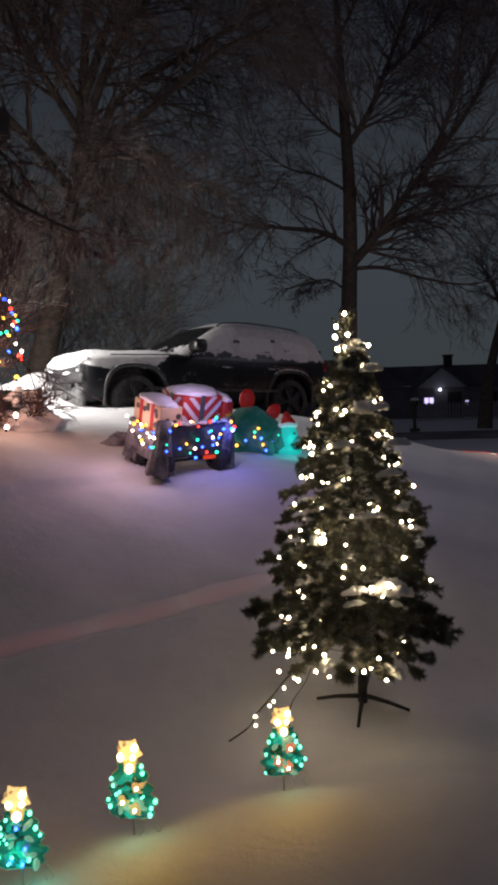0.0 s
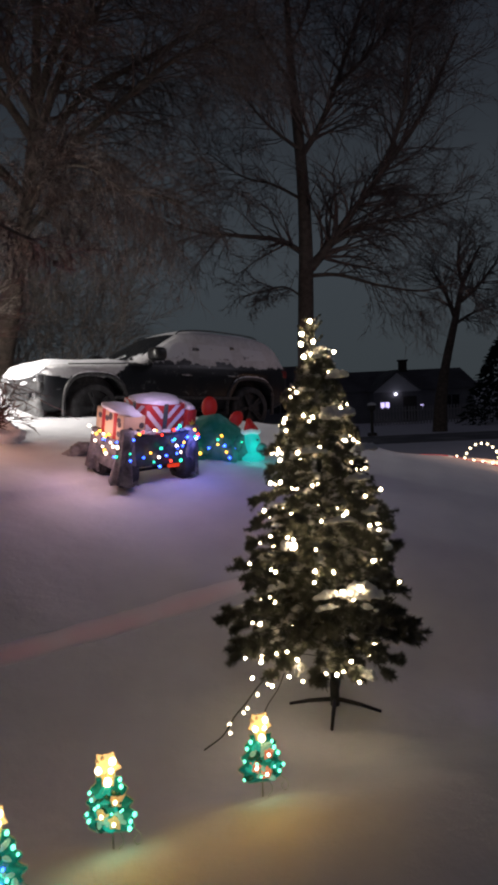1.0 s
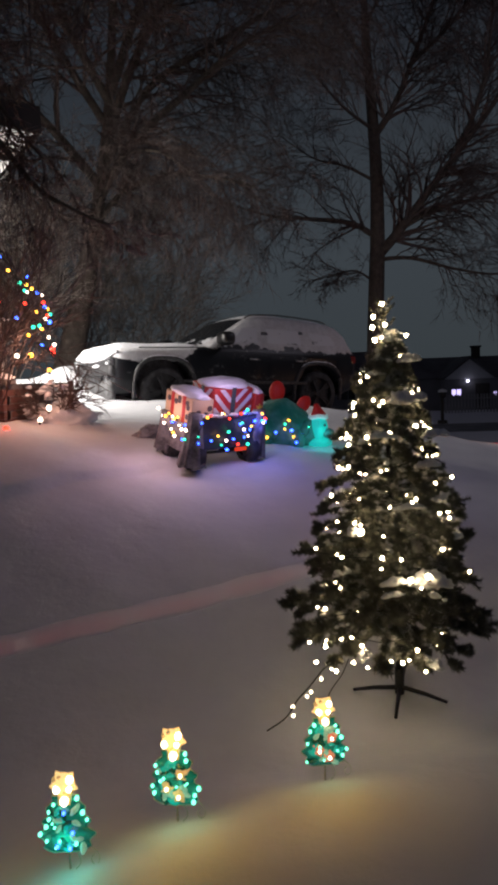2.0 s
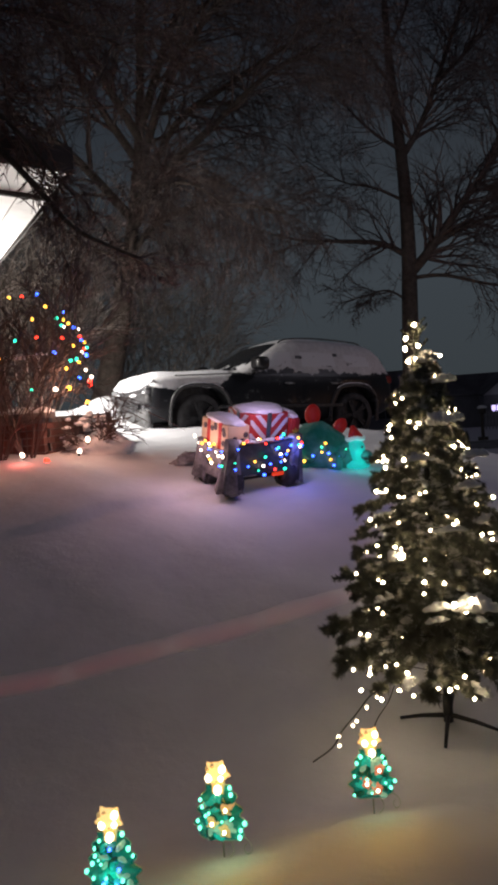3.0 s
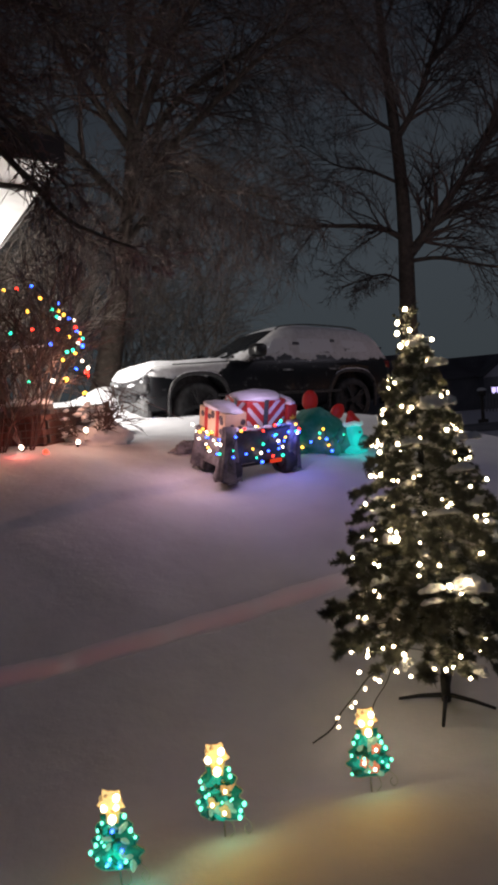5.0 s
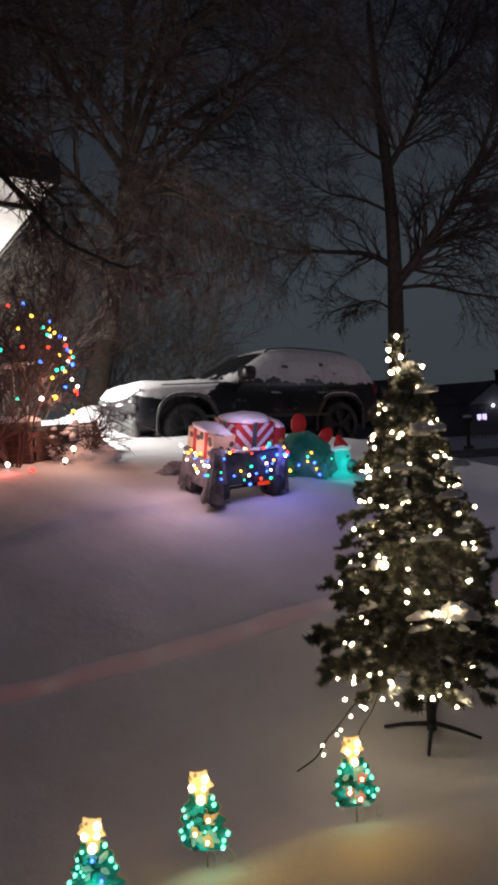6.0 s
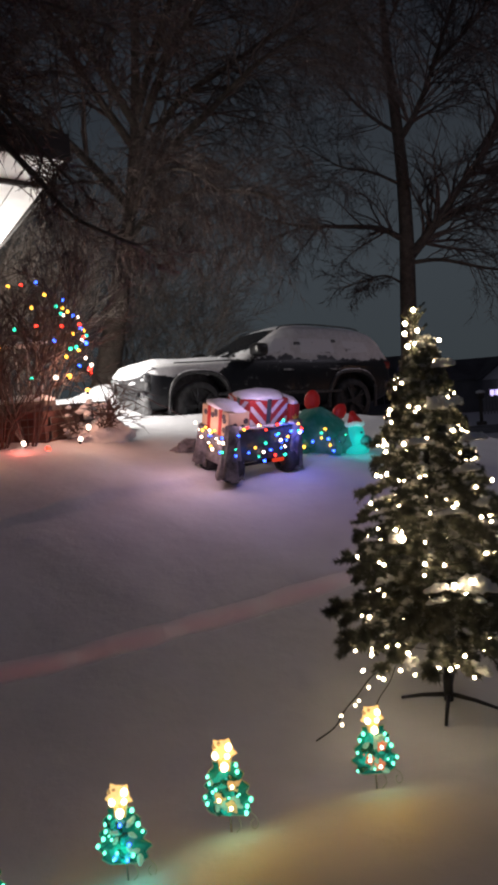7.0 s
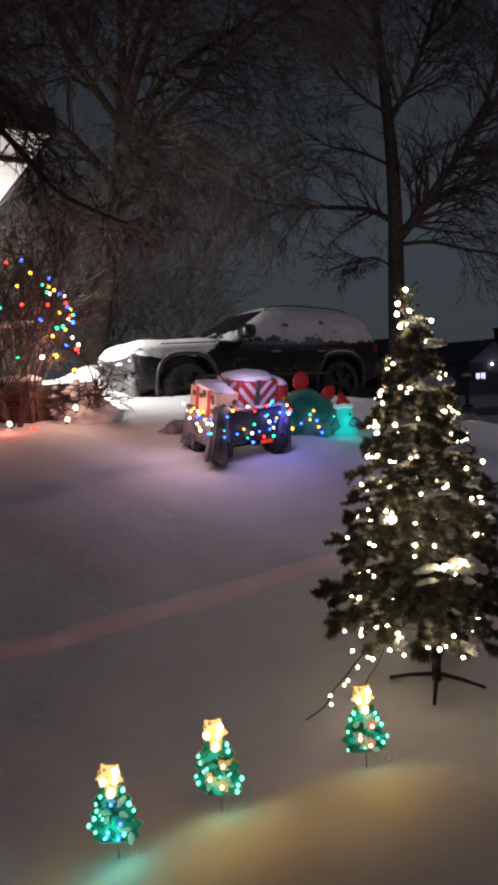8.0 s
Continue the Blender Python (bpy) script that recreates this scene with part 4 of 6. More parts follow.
def parked_car():
    car = thing("parked_car", CAR, "dark sport utility car plastered with blown snow on the drive", "car")
    link("body", car_body(), car_paint, car)
    for x in (1.47, -1.45):
        for y in (0.84, -0.84):
            car_wheel(car, x, y)
        bm = cyl(bmesh.new(), 0.475, 0.475, 1.5, Matrix.Translation((x, 0, 0.42)) @ Matrix.Rotation(radians(90), 4, "X"), 28)
        part("wheel_well", bm, car_trim, car)
        for side in (1, -1):
            verts, faces = [], []
            arc = []
            for px, pz in arch_line(x, 0.505, 34, radians(-8), radians(188), False):
                arc.append(Vector((px, skin(px, max(pz, 0.42), side).y + side * 0.006, pz)))
            tube_into(verts, faces, arc, [0.034] * len(arc), 8)
            raw("wheel_arch", verts, faces, car_trim, car, "black arch trim")
            verts, faces = [], []
            ledge = [p + Vector((0, side * 0.008, 0.028)) for p in arc[7:27]]
            tube_into(verts, faces, ledge, [0.006 + 0.011 * abs(math.sin(k * 1.3)) * (0.35 + 0.65 * math.sin(math.pi * k / 19)) for k in range(20)], 6)
            raw("arch_snow", verts, faces, snow_clump, car, "line of snow on the arch")
    for side in (1, -1):
        flank_patch("window", ((0.45, 1.13), (-0.30, 1.13), (-0.30, 1.54), (-0.05, 1.53)), car, car_glass, 0.003, "snowy dark side glass", side)
        flank_patch("window", ((-0.36, 1.13), (-1.22, 1.13), (-1.18, 1.53), (-0.36, 1.54)), car, car_glass, 0.003, "snowy dark side glass", side)
        flank_patch("window", ((-1.32, 1.14), (-1.95, 1.18), (-1.88, 1.45), (-1.28, 1.51)), car, car_glass, 0.003, "snowy dark side glass", side)
        flank_patch("door", ((0.98, 0.44), (-0.30, 0.44), (-0.30, 1.06), (0.98, 1.04)), car, car_paint, 0.008, "", side, 12, 6)
        flank_patch("door", ((-0.33, 0.44), (-1.0, 0.52), (-1.28, 1.06), (-0.33, 1.06)), car, car_paint, 0.008, "", side, 12, 6)
        bm = bmesh.new()
        box(bm, (2.35, 0.05, 0.05), (0.0, side * 0.965, 0.56), 0.012)
        part("side_moulding", bm, car_trim, car)
        for x in (-0.12, -1.05):
            p = skin(x, 0.93, side, 0.028)
            bm = box(bmesh.new(), (0.20, 0.03, 0.035), p, 0.012)
            part("door_handle", bm, flare_trim, car)
        # mirror
        bm = bmesh.new()
        ball(bm, 1.0, Matrix(), 3)
        for v in bm.verts:
            v.co = Vector((0.50 + 0.12 * math.copysign(abs(v.co.x) ** 0.6, v.co.x), side * 1.10 + 0.155 * math.copysign(abs(v.co.y) ** 0.6, v.co.y), 1.235 + 0.108 * math.copysign(abs(v.co.z) ** 0.6, v.co.z)))
        box(bm, (0.06, 0.14, 0.035), (0.52, side * 0.95, 1.13), 0.008)
        part("wing_mirror", bm, mirror_black, car, "dark wing mirror")
        # roof rail
        tube("roof_rail", smooth_line([(-0.1, side * 0.66, car_top(-0.1) - 0.01), (-0.25, side * 0.66, car_top(-0.25) + 0.016), (-0.8, side * 0.66, car_top(-0.8) + 0.02), (-1.6, side * 0.66, car_top(-1.6) + 0.012), (-1.8, side * 0.66, car_top(-1.8) - 0.01)], 5), 0.013, car_trim, car)
        # the gap along the hood's edge
        edge = []
        for x in np.linspace(0.92, 1.85, 12):
            ring = car_ring(x)
            edge.append((x, side * ring[7][0] * 0.955, ring[7][1] + 0.022))
        tube("hood_gap", edge, 0.011, car_trim, car, "dark line of the hood's edge", sides=6)
        # lights
        bm = bmesh.new()
        box(bm, (0.14, 0.36, 0.12), (2.345, side * 0.66, 0.825), 0.025, Matrix.Rotation(side * radians(-20), 4, "Z"))
        part("headlight", bm, lamp_glass, car, "headlight half covered with snow")
        bm = lump(bmesh.new(), (0.03, 0.09, 0.025), pose(2.415, side * 0.62, 0.80, 0, 0, side * -20), 3.0 + side, 0.4, 3)
        part("headlight_snow", bm, snow_clump, car, "snow stuck on the headlight")
        bm = bmesh.new()
        box(bm, (0.10, 0.24, 0.10), (2.405, side * 0.62, 0.585), 0.02, Matrix.Rotation(side * radians(-14), 4, "Z"))
        part("fog_light", bm, lamp_glass, car)
        bm = bmesh.new()
        box(bm, (0.16, 0.26, 0.15), (-2.26, side * 0.76, 1.00), 0.03)
        part("tail_light", bm, tail_red, car, "dark red tail light")
        for x, z, wide in ((MARK_A[0], MARK_A[1], 0.09), (MARK_B[0], MARK_B[1], 0.06)):
            flank_patch("snow_gap", ((x + wide, z - 0.035), (x - wide, z - 0.03), (x - wide * 0.8, z + 0.035), (x + wide * 0.7, z + 0.04)), car, bare_glass, 0.012, "dark gap in the snow on the glass", side, 6, 4)
    # windscreen
    verts, faces = [], []
    for i in range(9):
        x = 0.72 - 0.80 * i / 8
        for j in range(9):
            ring = car_ring(x)
            y = ring[9][0] * 0.98 * (j / 4 - 1)
            z = float(np.interp(abs(y), [p[0] for p in ring[:7:-1]], [p[1] for p in ring[:7:-1]])) + 0.005
            verts.append((x, y, z))
    for i in range(8):
        for j in range(8):
            a = i * 9 + j
            faces.append((a, a + 9, a + 10, a + 1))
    raw("windscreen", verts, faces, screen_glass, car, "dark snowy windscreen")
    # grille and bumper
    part("grille", box(bmesh.new(), (0.05, 1.02, 0.17), (2.385, 0, 0.86), 0.02), car_trim, car, "dark grille")
    bm = lump(bmesh.new(), (0.10, 0.84, 0.12), pose(2.36, 0, 0.945), 2.3, 0.22, 4, False)
    part("front_snow", bm, snow_clump, car, "snow drifted over the grille")
    part("bumper", box(bmesh.new(), (0.20, 1.70, 0.17), (2.37, 0, 0.70), 0.06), car_trim, car, "black front bumper")
    part("bumper", box(bmesh.new(), (0.16, 1.62, 0.34), (2.37, 0, 0.39), 0.06), chin_trim, car, "grey frosted lower bumper")
    part("intake", box(bmesh.new(), (0.06, 0.86, 0.11), (2.435, 0, 0.56), 0.02), rubber, car, "dark lower intake")
    bm = lump(bmesh.new(), (0.04, 0.16, 0.03), pose(2.45, 0.22, 0.76), 5.0, 0.5, 3)
    part("bumper_snow", bm, snow_clump, car, "snow caught on the bumper")
    bm = box(bmesh.new(), (0.14, 1.62, 0.20), (-2.36, 0, 0.56), 0.05)
    part("bumper", bm, car_trim, car, "black lower bumper")
    # lying snow
    rng = random.Random(8)
    for name, x0, x1, thick, wide in (("hood_snow", 0.86, 2.28, 0.05, 0.93), ("roof_snow", -1.98, -0.16, 0.035, 0.86)):
        verts, faces = [], []
        nu, nv = 26, 20
        for lay in (0, 1):
            for i in range(nu + 1):
                x = x0 + (x1 - x0) * i / nu
                ring = car_ring(x)
                half = ring[8][0] if name == "roof_snow" else ring[7][0]
                for j in range(nv + 1):
                    y = half * wide * (2 * j / nv - 1)
                    z = float(np.interp(abs(y), [p[0] for p in ring[:5:-1]], [p[1] for p in ring[:5:-1]]))
                    e = min(1.0, min(i, nu - i) / 3, min(j, nv - j) / 3)
                    t = thick * e ** 0.5 * (1 + 0.35 * noise.noise(Vector((x * 2.2, y * 2.2, 3)))) if lay else -0.02
                    verts.append((x, y, z + t))
        s = (nu + 1) * (nv + 1)
        for i in range(nu):
            for j in range(nv):
                a = i * (nv + 1) + j
                faces.append((a + s, a + nv + 1 + s, a + nv + 2 + s, a + 1 + s))
                faces.append((a + 1, a + nv + 2, a + nv + 1, a))
        raw("lying_snow", verts, faces, snow_clump, car, "smooth cap of lying snow")
    pull_nose(car)
    return car


parked_car()

# ---- ride-on toy truck with presents ----
toy_dark = Mat("dark_toy_plastic", (0.025, 0.025, 0.03), 0.5).vary((0.06, 0.06, 0.066), 14, 0.45, 0.7).bump(40, 0.3, 0.004)
toy_frost = Mat("frosted_grey_cloth", (0.07, 0.065, 0.065), 0.8).vary((0.30, 0.28, 0.28), 9, 0.35, 0.62, 40).bump(30, 0.4, 0.006)
toy_red = Mat("red_toy_plastic", (0.42, 0.03, 0.02), 0.4).vary((0.30, 0.03, 0.02), 12)
ribbon_red = Mat("red_ribbon", (0.50, 0.03, 0.025), 0.5).vary((0.38, 0.02, 0.02), 30)
ribbon_dark = Mat("dark_ribbon", (0.04, 0.06, 0.06), 0.5).vary((0.08, 0.1, 0.1), 30)
paper_cream = Mat("cream_paper", (0.72, 0.52, 0.32), 0.7).vary((0.62, 0.44, 0.28), 5).bump(14, 0.3, 0.01)
dot_dark = Mat("dark_paper_dots", (0.07, 0.06, 0.06), 0.7).vary((0.1, 0.08, 0.08), 30)
paper_red = Mat("red_paper", (0.50, 0.035, 0.03), 0.5).vary((0.40, 0.03, 0.025), 6).bump(14, 0.25, 0.01)
paper_white = Mat("white_paper_stripe", (0.74, 0.68, 0.70), 0.6).vary((0.62, 0.58, 0.6), 18)
gold_paper = Mat("gold_paper_star", (0.75, 0.55, 0.08), 0.4).vary((0.6, 0.5, 0.1), 20)
TOY_AT = Vector((-0.615, 5.90, 0.0))
TOY_TURN = -50.0  # the way the front points, from +x


def toy_frame(x, y, z=0.0):
    """A place in the toy's own axes (x ahead, y to its left) in the world."""
    a = radians(TOY_TURN)
    px = TOY_AT.x + math.cos(a) * x - math.sin(a) * y
    py = TOY_AT.y + math.sin(a) * x + math.cos(a) * y
    return Vector((px, py, z))


def plane_under_toy():
    f, r = toy_frame(0.19, 0), toy_frame(-0.19, 0)
    zf, zr = gz(f.x, f.y), gz(r.x, r.y)
    return (zf + zr) / 2, math.degrees(math.atan2(zf - zr, 0.38))


TOY_Z, TOY_PITCH = plane_under_toy()
TOY = pose(TOY_AT.x, TOY_AT.y, TOY_Z - 0.015, 0, -TOY_PITCH, TOY_TURN)


def toy_wheel(toy, x, y):
    hub = new("wheel")
    hub.parent = toy
    hub.matrix_basis = pose(x, y, 0.125)
    bm = bmesh.new()
    prof = [(-0.055, 0.06), (-0.06, 0.105), (-0.045, 0.125), (0.045, 0.125), (0.06, 0.105), (0.055, 0.06)]
    rings = [[bm.verts.new((r * (1 + (0.035 if k % 2 and 0.12 < r else 0)) * math.cos(a), yy, r * (1 + (0.035 if k % 2 and 0.12 < r else 0)) * math.sin(a))) for k, a in enumerate(np.linspace(0, 2 * math.pi, 28, endpoint=False))] for yy, r in prof]
    for p, q in zip(rings, rings[1:]):
        for k in range(28):
            bm.faces.new((p[k], p[(k + 1) % 28], q[(k + 1) % 28], q[k]))
    part("tyre", bm, rubber, hub)
    bm = cyl(bmesh.new(), 0.062, 0.062, 0.07, Matrix.Rotation(radians(90), 4, "X"), 16)
    ball(bm, 0.025, Matrix.Translation((0, 0.035 if y > 0 else -0.035, 0)), 2)
    part("hubcap", bm, toy_frost, hub)


def drape(toy, x, y, top, spread_out, foot=0.06):
    """Loose cloth that hangs in folds over a corner post and flares out at its hem."""
    verts, faces = [], []
    n, rows = 40, 10
    for r in range(rows + 1):
        u = r / rows
        z = top * (1 - u) + foot * u
        half = 0.056 + spread_out * u ** 1.4
        for k in range(n):
            a = 2 * math.pi * k / n
            fold = 1 + (0.04 + 0.12 * u) * math.sin(7 * a + x * 9) + 0.10 * u * math.sin(11 * a + 2 + y * 7)
            verts.append((x + half * fold * math.cos(a), y + half * fold * math.sin(a), z + 0.012 * u * math.sin(5 * a)))
    for r in range(rows):
        for k in range(n):
            a, b = r * n + k, r * n + (k + 1) % n
            faces.append((a, a + n, b + n, b))
    faces.append(tuple(range(n)))
    raw("corner_drape", verts, faces, toy_frost, toy, "frosted grey cloth hanging over the corner post")


def sag_panel(toy, p, q, low, high, material, label):
    """A cloth side between two corner posts, with a sagging top edge and wrinkles."""
    verts, faces = [], []
    p, q = Vector(p), Vector(q)
    out = Vector(((q - p).y, -(q - p).x, 0)).normalized()
    nu, nv = 24, 10
    for lay in (0.0, 0.012):
        for i in range(nu + 1):
            u = i / nu
            for j in range(nv + 1):
                v = j / nv
                c = p.lerp(q, u)
                bulge = 0.02 * math.sin(math.pi * u) * math.sin(math.pi * v) + 0.006 * math.sin(9 * u + 4 * v) * math.sin(5 * v)
                z = low + (high - low) * v - 0.03 * math.sin(math.pi * u) * v
                verts.append(c + out * (bulge - lay) + Vector((0, 0, z)))
    s = (nu + 1) * (nv + 1)
    for i in range(nu):
        for j in range(nv):
            a = i * (nv + 1) + j
            faces.append((a, a + nv + 1, a + nv + 2, a + 1))
            faces.append((s + a + 1, s + a + nv + 2, s + a + nv + 1, s + a))
    for i in range(nu):
        a = i * (nv + 1) + nv
        faces.append((a, a + nv + 1, a + nv + 1 + s, a + s))
    raw("side_panel", verts, faces, material, toy, label)


def wagon():
    toy = thing("garden_wagon", TOY, "dark cloth-sided garden wagon dusted with snow, loaded with presents", "wagon")
    for x in (0.17, -0.17):
        for y in (0.285, -0.285):
            toy_wheel(toy, x, y)
            tube("corner_post", [(x * 1.04, y * 1.02, 0.12), (x * 1.04, y * 1.02, 0.46 if x > 0 else 0.40)], 0.014, dark_metal, toy, sides=8)
    drape(toy, 0.205, -0.325, 0.475, 0.05, 0.05)
    drape(toy, 0.205, 0.325, 0.475, 0.028)
    drape(toy, -0.19, -0.325, 0.40, 0.026)
    drape(toy, -0.19, 0.325, 0.40, 0.022)
    sag_panel(toy, (0.225, 0.325, 0), (0.225, -0.325, 0), 0.17, 0.46, toy_dark, "dark cloth side panel")
    sag_panel(toy, (0.205, -0.345, 0), (-0.19, -0.355, 0), 0.13, 0.40, toy_frost, "frosted grey cloth side panel")
    sag_panel(toy, (-0.20, -0.325, 0), (-0.20, 0.325, 0), 0.17, 0.40, toy_dark, "dark cloth side panel")
    sag_panel(toy, (-0.19, 0.345, 0), (0.205, 0.345, 0), 0.17, 0.40, toy_dark, "dark cloth side panel")
    bm = box(bmesh.new(), (0.42, 0.66, 0.03), (0.005, 0, 0.185), 0.01)
    part("floor_board", bm, toy_dark, toy)
    for x in (0.17, -0.17):
        tube("axle", [(x, -0.25, 0.125), (x, 0.25, 0.125)], 0.012, dark_metal, toy, sides=8)
    bm = box(bmesh.new(), (0.02, 0.12, 0.035), (0.215, 0.16, 0.145), 0.008)
    part("reflector", bm, Mat("red_lit_reflector", (0.6, 0.05, 0.02), 0.3).glow((1.0, 0.06, 0.01), 0.6), toy, "glowing red reflector below the side")
    for k in range(6):
        bm = lump(bmesh.new(), (0.06, 0.03, 0.02), Matrix.Translation((0.215, 0.29 - 0.115 * k, 0.445 + 0.004 * abs(k - 2.5))) @ Matrix.Rotation(1.57, 4, "Z"), k, 0.4, 2)
        part("lying_snow", bm, snow_clump, toy, "snow along the panel edge")
    return toy


wagon()
dusted_cloth = Mat("snow_dusted_cloth", (0.40, 0.39, 0.42), 0.85).vary((0.16, 0.15, 0.16), 14, 0.4, 0.65).bump(30, 0.5, 0.008)
bundle = part("cloth_bundle", lump(bmesh.new(), (0.15, 0.05, 0.085), pose(-1.20, 6.34, gz(-1.26, 6.34) + 0.01, 0, -16, 8), 4.0, 0.5, 4), dusted_cloth)
tagged(bundle, "grey frosted cloth half buried in snow beside the wagon", "cloth")


def present(size, place, turn, paper, ribbon, label, style, lean=0.0, bands=(0.0,)):
    """A wrapped box with ribbons and a cap of snow; place is in the toy's axes."""
    m = TOY @ pose(*place, 0, lean, turn)
    gift = thing("present", m, label, "present", group="wrapped presents in the wagon")
    sx, sy, sz = size
    bm = box(bmesh.new(), size, (0, 0, sz / 2), 0.012)
    part("carton", bm, paper, gift)
    rng = random.Random(int(sx * 1000))
    w = 0.045
    for x in bands:
        part("ribbon", box(bmesh.new(), (w, sy + 0.008, sz + 0.008), (x, 0, sz / 2), 0.002), ribbon, gift)
    if style != "dots":
        part("ribbon", box(bmesh.new(), (sx + 0.008, w, sz + 0.010), (0, 0, sz / 2), 0.002), ribbon, gift)
    if style == "dots":
        for face in range(4):
            for _ in range(22 if face % 2 == 0 else 7):
                u, v = rng.uniform(-0.42, 0.42), rng.uniform(0.1, 0.92)
                along, other = (sx, sy) if face % 2 == 0 else (sy, sx)
                if face % 2 == 0 and min(abs(u * along - x) for x in bands) < 0.045:
                    continue
                d = (other / 2 + 0.0025)
                mm = Matrix.Rotation(radians(face * 90), 4, "Z") @ Matrix.Translation((u * along, -d, v * sz)) @ Matrix.Rotation(radians(90), 4, "X")
                part("dot", cyl(bmesh.new(), 0.024, 0.024, 0.004, mm, 14), dot_dark, gift, smooth=False)
    if style == "stripes":
        for face in range(4):
            along, other = (sx, sy) if face % 2 == 0 else (sy, sx)
            rot = Matrix.Rotation(radians(face * 90), 4, "Z")
            for sgn in (1, -1):
                for k in range(-5, 6):
                    rows = []
                    for t in np.linspace(0, 1, 13):
                        xa = k * 0.112 + sz * 0.95 * t
                        xb = xa + 0.052
                        xa, xb = max(0.024, min(along / 2 - 0.006, xa)), max(0.024, min(along / 2 - 0.006, xb))
                        if xb - xa > 0.002:
                            z = 0.008 + (sz - 0.016) * t
                            rows.append((rot @ Vector((sgn * xa, -other / 2 - 0.003, z)), rot @ Vector((sgn * xb, -other / 2 - 0.003, z))))
                    if len(rows) > 1:
                        raw("stripe", [p for r in rows for p in r], [(2 * i, 2 * i + 1, 2 * i + 3, 2 * i + 2) for i in range(len(rows) - 1)], paper_white, gift, smooth=False)
    if style == "star":
        for face in (0, 1, 3):
            other = sy if face % 2 == 0 else sx
            v, f = puffed([(px, pz + sz * 0.70) for px, pz in star_outline(0.042, 0.45, 6)], 0.004)
            rot = Matrix.Rotation(radians(face * 90), 4, "Z") @ Matrix.Translation((0.0, -other / 2 - 0.006, 0))
            raw("paper_star", [rot @ Vector(p) for p in v], f, gold_paper, gift, "gold paper star")
    bm = lump(bmesh.new(), (sx * 0.56, sy * 0.56, 0.05), Matrix.Translation((0, 0, sz + 0.003)), sx * 7, 0.16, 4)
    for v in bm.verts:
        v.co.x, v.co.y = max(-sx * 0.51, min(sx * 0.51, v.co.x)), max(-sy * 0.51, min(sy * 0.51, v.co.y))
    part("snow_cap", bm, snow_clump, gift, "cap of fresh snow")
    return gift


present((0.40, 0.21, 0.375), (-0.045, -0.225, 0.20), 0, paper_cream, ribbon_red, "cream present with dark dots and red ribbons, snow on top", "dots", 0.0, (-0.085, 0.085))
present((0.32, 0.40, 0.455), (-0.01, 0.075, 0.20), 0, paper_red, ribbon_dark, "red and white striped present with dark ribbon, snow on top", "stripes")
present((0.30, 0.10, 0.40), (0.03, 0.335, 0.20), 0, paper_red, ribbon_red, "small red present with gold stars, snow on top", "star")


def draped_lights(name, label, line, count, seed, colours, size=0.0085, jitter=0.02, m=None):
    rng = random.Random(seed)
    string = thing(name, m or Matrix(), label, "string lights")
    pts = smooth_line(line, 8)
    tube("wire", pts, 0.0025, wire_green, string, sides=4)
    for k in range(count):
        u = (k + 0.5) / count * (len(pts) - 1)
        i = min(int(u), len(pts) - 2)
        p = pts[i].lerp(pts[i + 1], u - i) + Vector((rng.gauss(0, jitter), rng.gauss(0, jitter), rng.gauss(0, jitter)))
        bulb(p, size * rng.uniform(0.8, 1.2), BULBS[colours[(k * 3 + rng.randrange(2)) % len(colours)]], string)
    return string


# lights over the wagon's two sides that face the walk
draped_lights("string_lights", "multicoloured string lights draped over the dark side of the wagon", [
    (0.27, -0.36, 0.24), (0.285, -0.33, 0.34), (0.25, -0.26, 0.46), (0.245, -0.16, 0.475), (0.25, -0.05, 0.47), (0.26, 0.04, 0.36), (0.26, -0.05, 0.27), (0.26, 0.08, 0.24), (0.26, 0.15, 0.34), (0.26, 0.06, 0.46), (0.26, 0.18, 0.48),
    (0.265, 0.24, 0.40), (0.265, 0.18, 0.32), (0.26, 0.20, 0.23), (0.26, 0.05, 0.20), (0.26, -0.10, 0.20), (0.26, -0.18, 0.30), (0.265, 0.26, 0.32), (0.265, 0.32, 0.47), (0.27, 0.37, 0.36), (0.265, 0.28, 0.42)],
    34, 21, ["blue", "blue", "yellow", "green", "blue", "red", "blue", "white"], 0.0105, 0.016, TOY)
draped_lights("string_lights", "warm and coloured string lights below the dotted present", [
    (-0.24, -0.385, 0.42), (-0.16, -0.385, 0.37), (-0.10, -0.385, 0.40), (-0.04, -0.385, 0.35), (0.02, -0.385, 0.38), (0.08, -0.385, 0.33), (0.15, -0.385, 0.38), (0.19, -0.40, 0.28), (0.08, -0.385, 0.25), (-0.05, -0.385, 0.27), (-0.16, -0.385, 0.30)],
    18, 5, ["white", "white", "yellow", "white", "white", "green", "yellow", "blue"], 0.0115, 0.012, TOY)

# ---- inflated dinosaur ----
inflate_green = Mat("green_inflated_cloth", (0.02, 0.11, 0.09), 0.55).vary((0.20, 0.33, 0.32), 5, 0.42, 0.66, 40).bump(7, 0.5, 0.03).glow((0.0, 0.14, 0.12), 0.14)
inflate_teal = Mat("teal_inflated_cloth", (0.03, 0.45, 0.40), 0.5).glow((0.02, 0.75, 0.68), 0.42).bump(12, 0.5, 0.02)
inflate_red = Mat("red_inflated_cloth", (0.45, 0.02, 0.02), 0.5).vary((0.3, 0.015, 0.015), 8).glow((0.6, 0.02, 0.01), 0.10).bump(12, 0.3, 0.01)
inflate_white = Mat("white_fur_trim", (0.75, 0.78, 0.78), 0.8).bump(60, 0.6, 0.01).glow((0.5, 0.8, 0.8), 0.25)


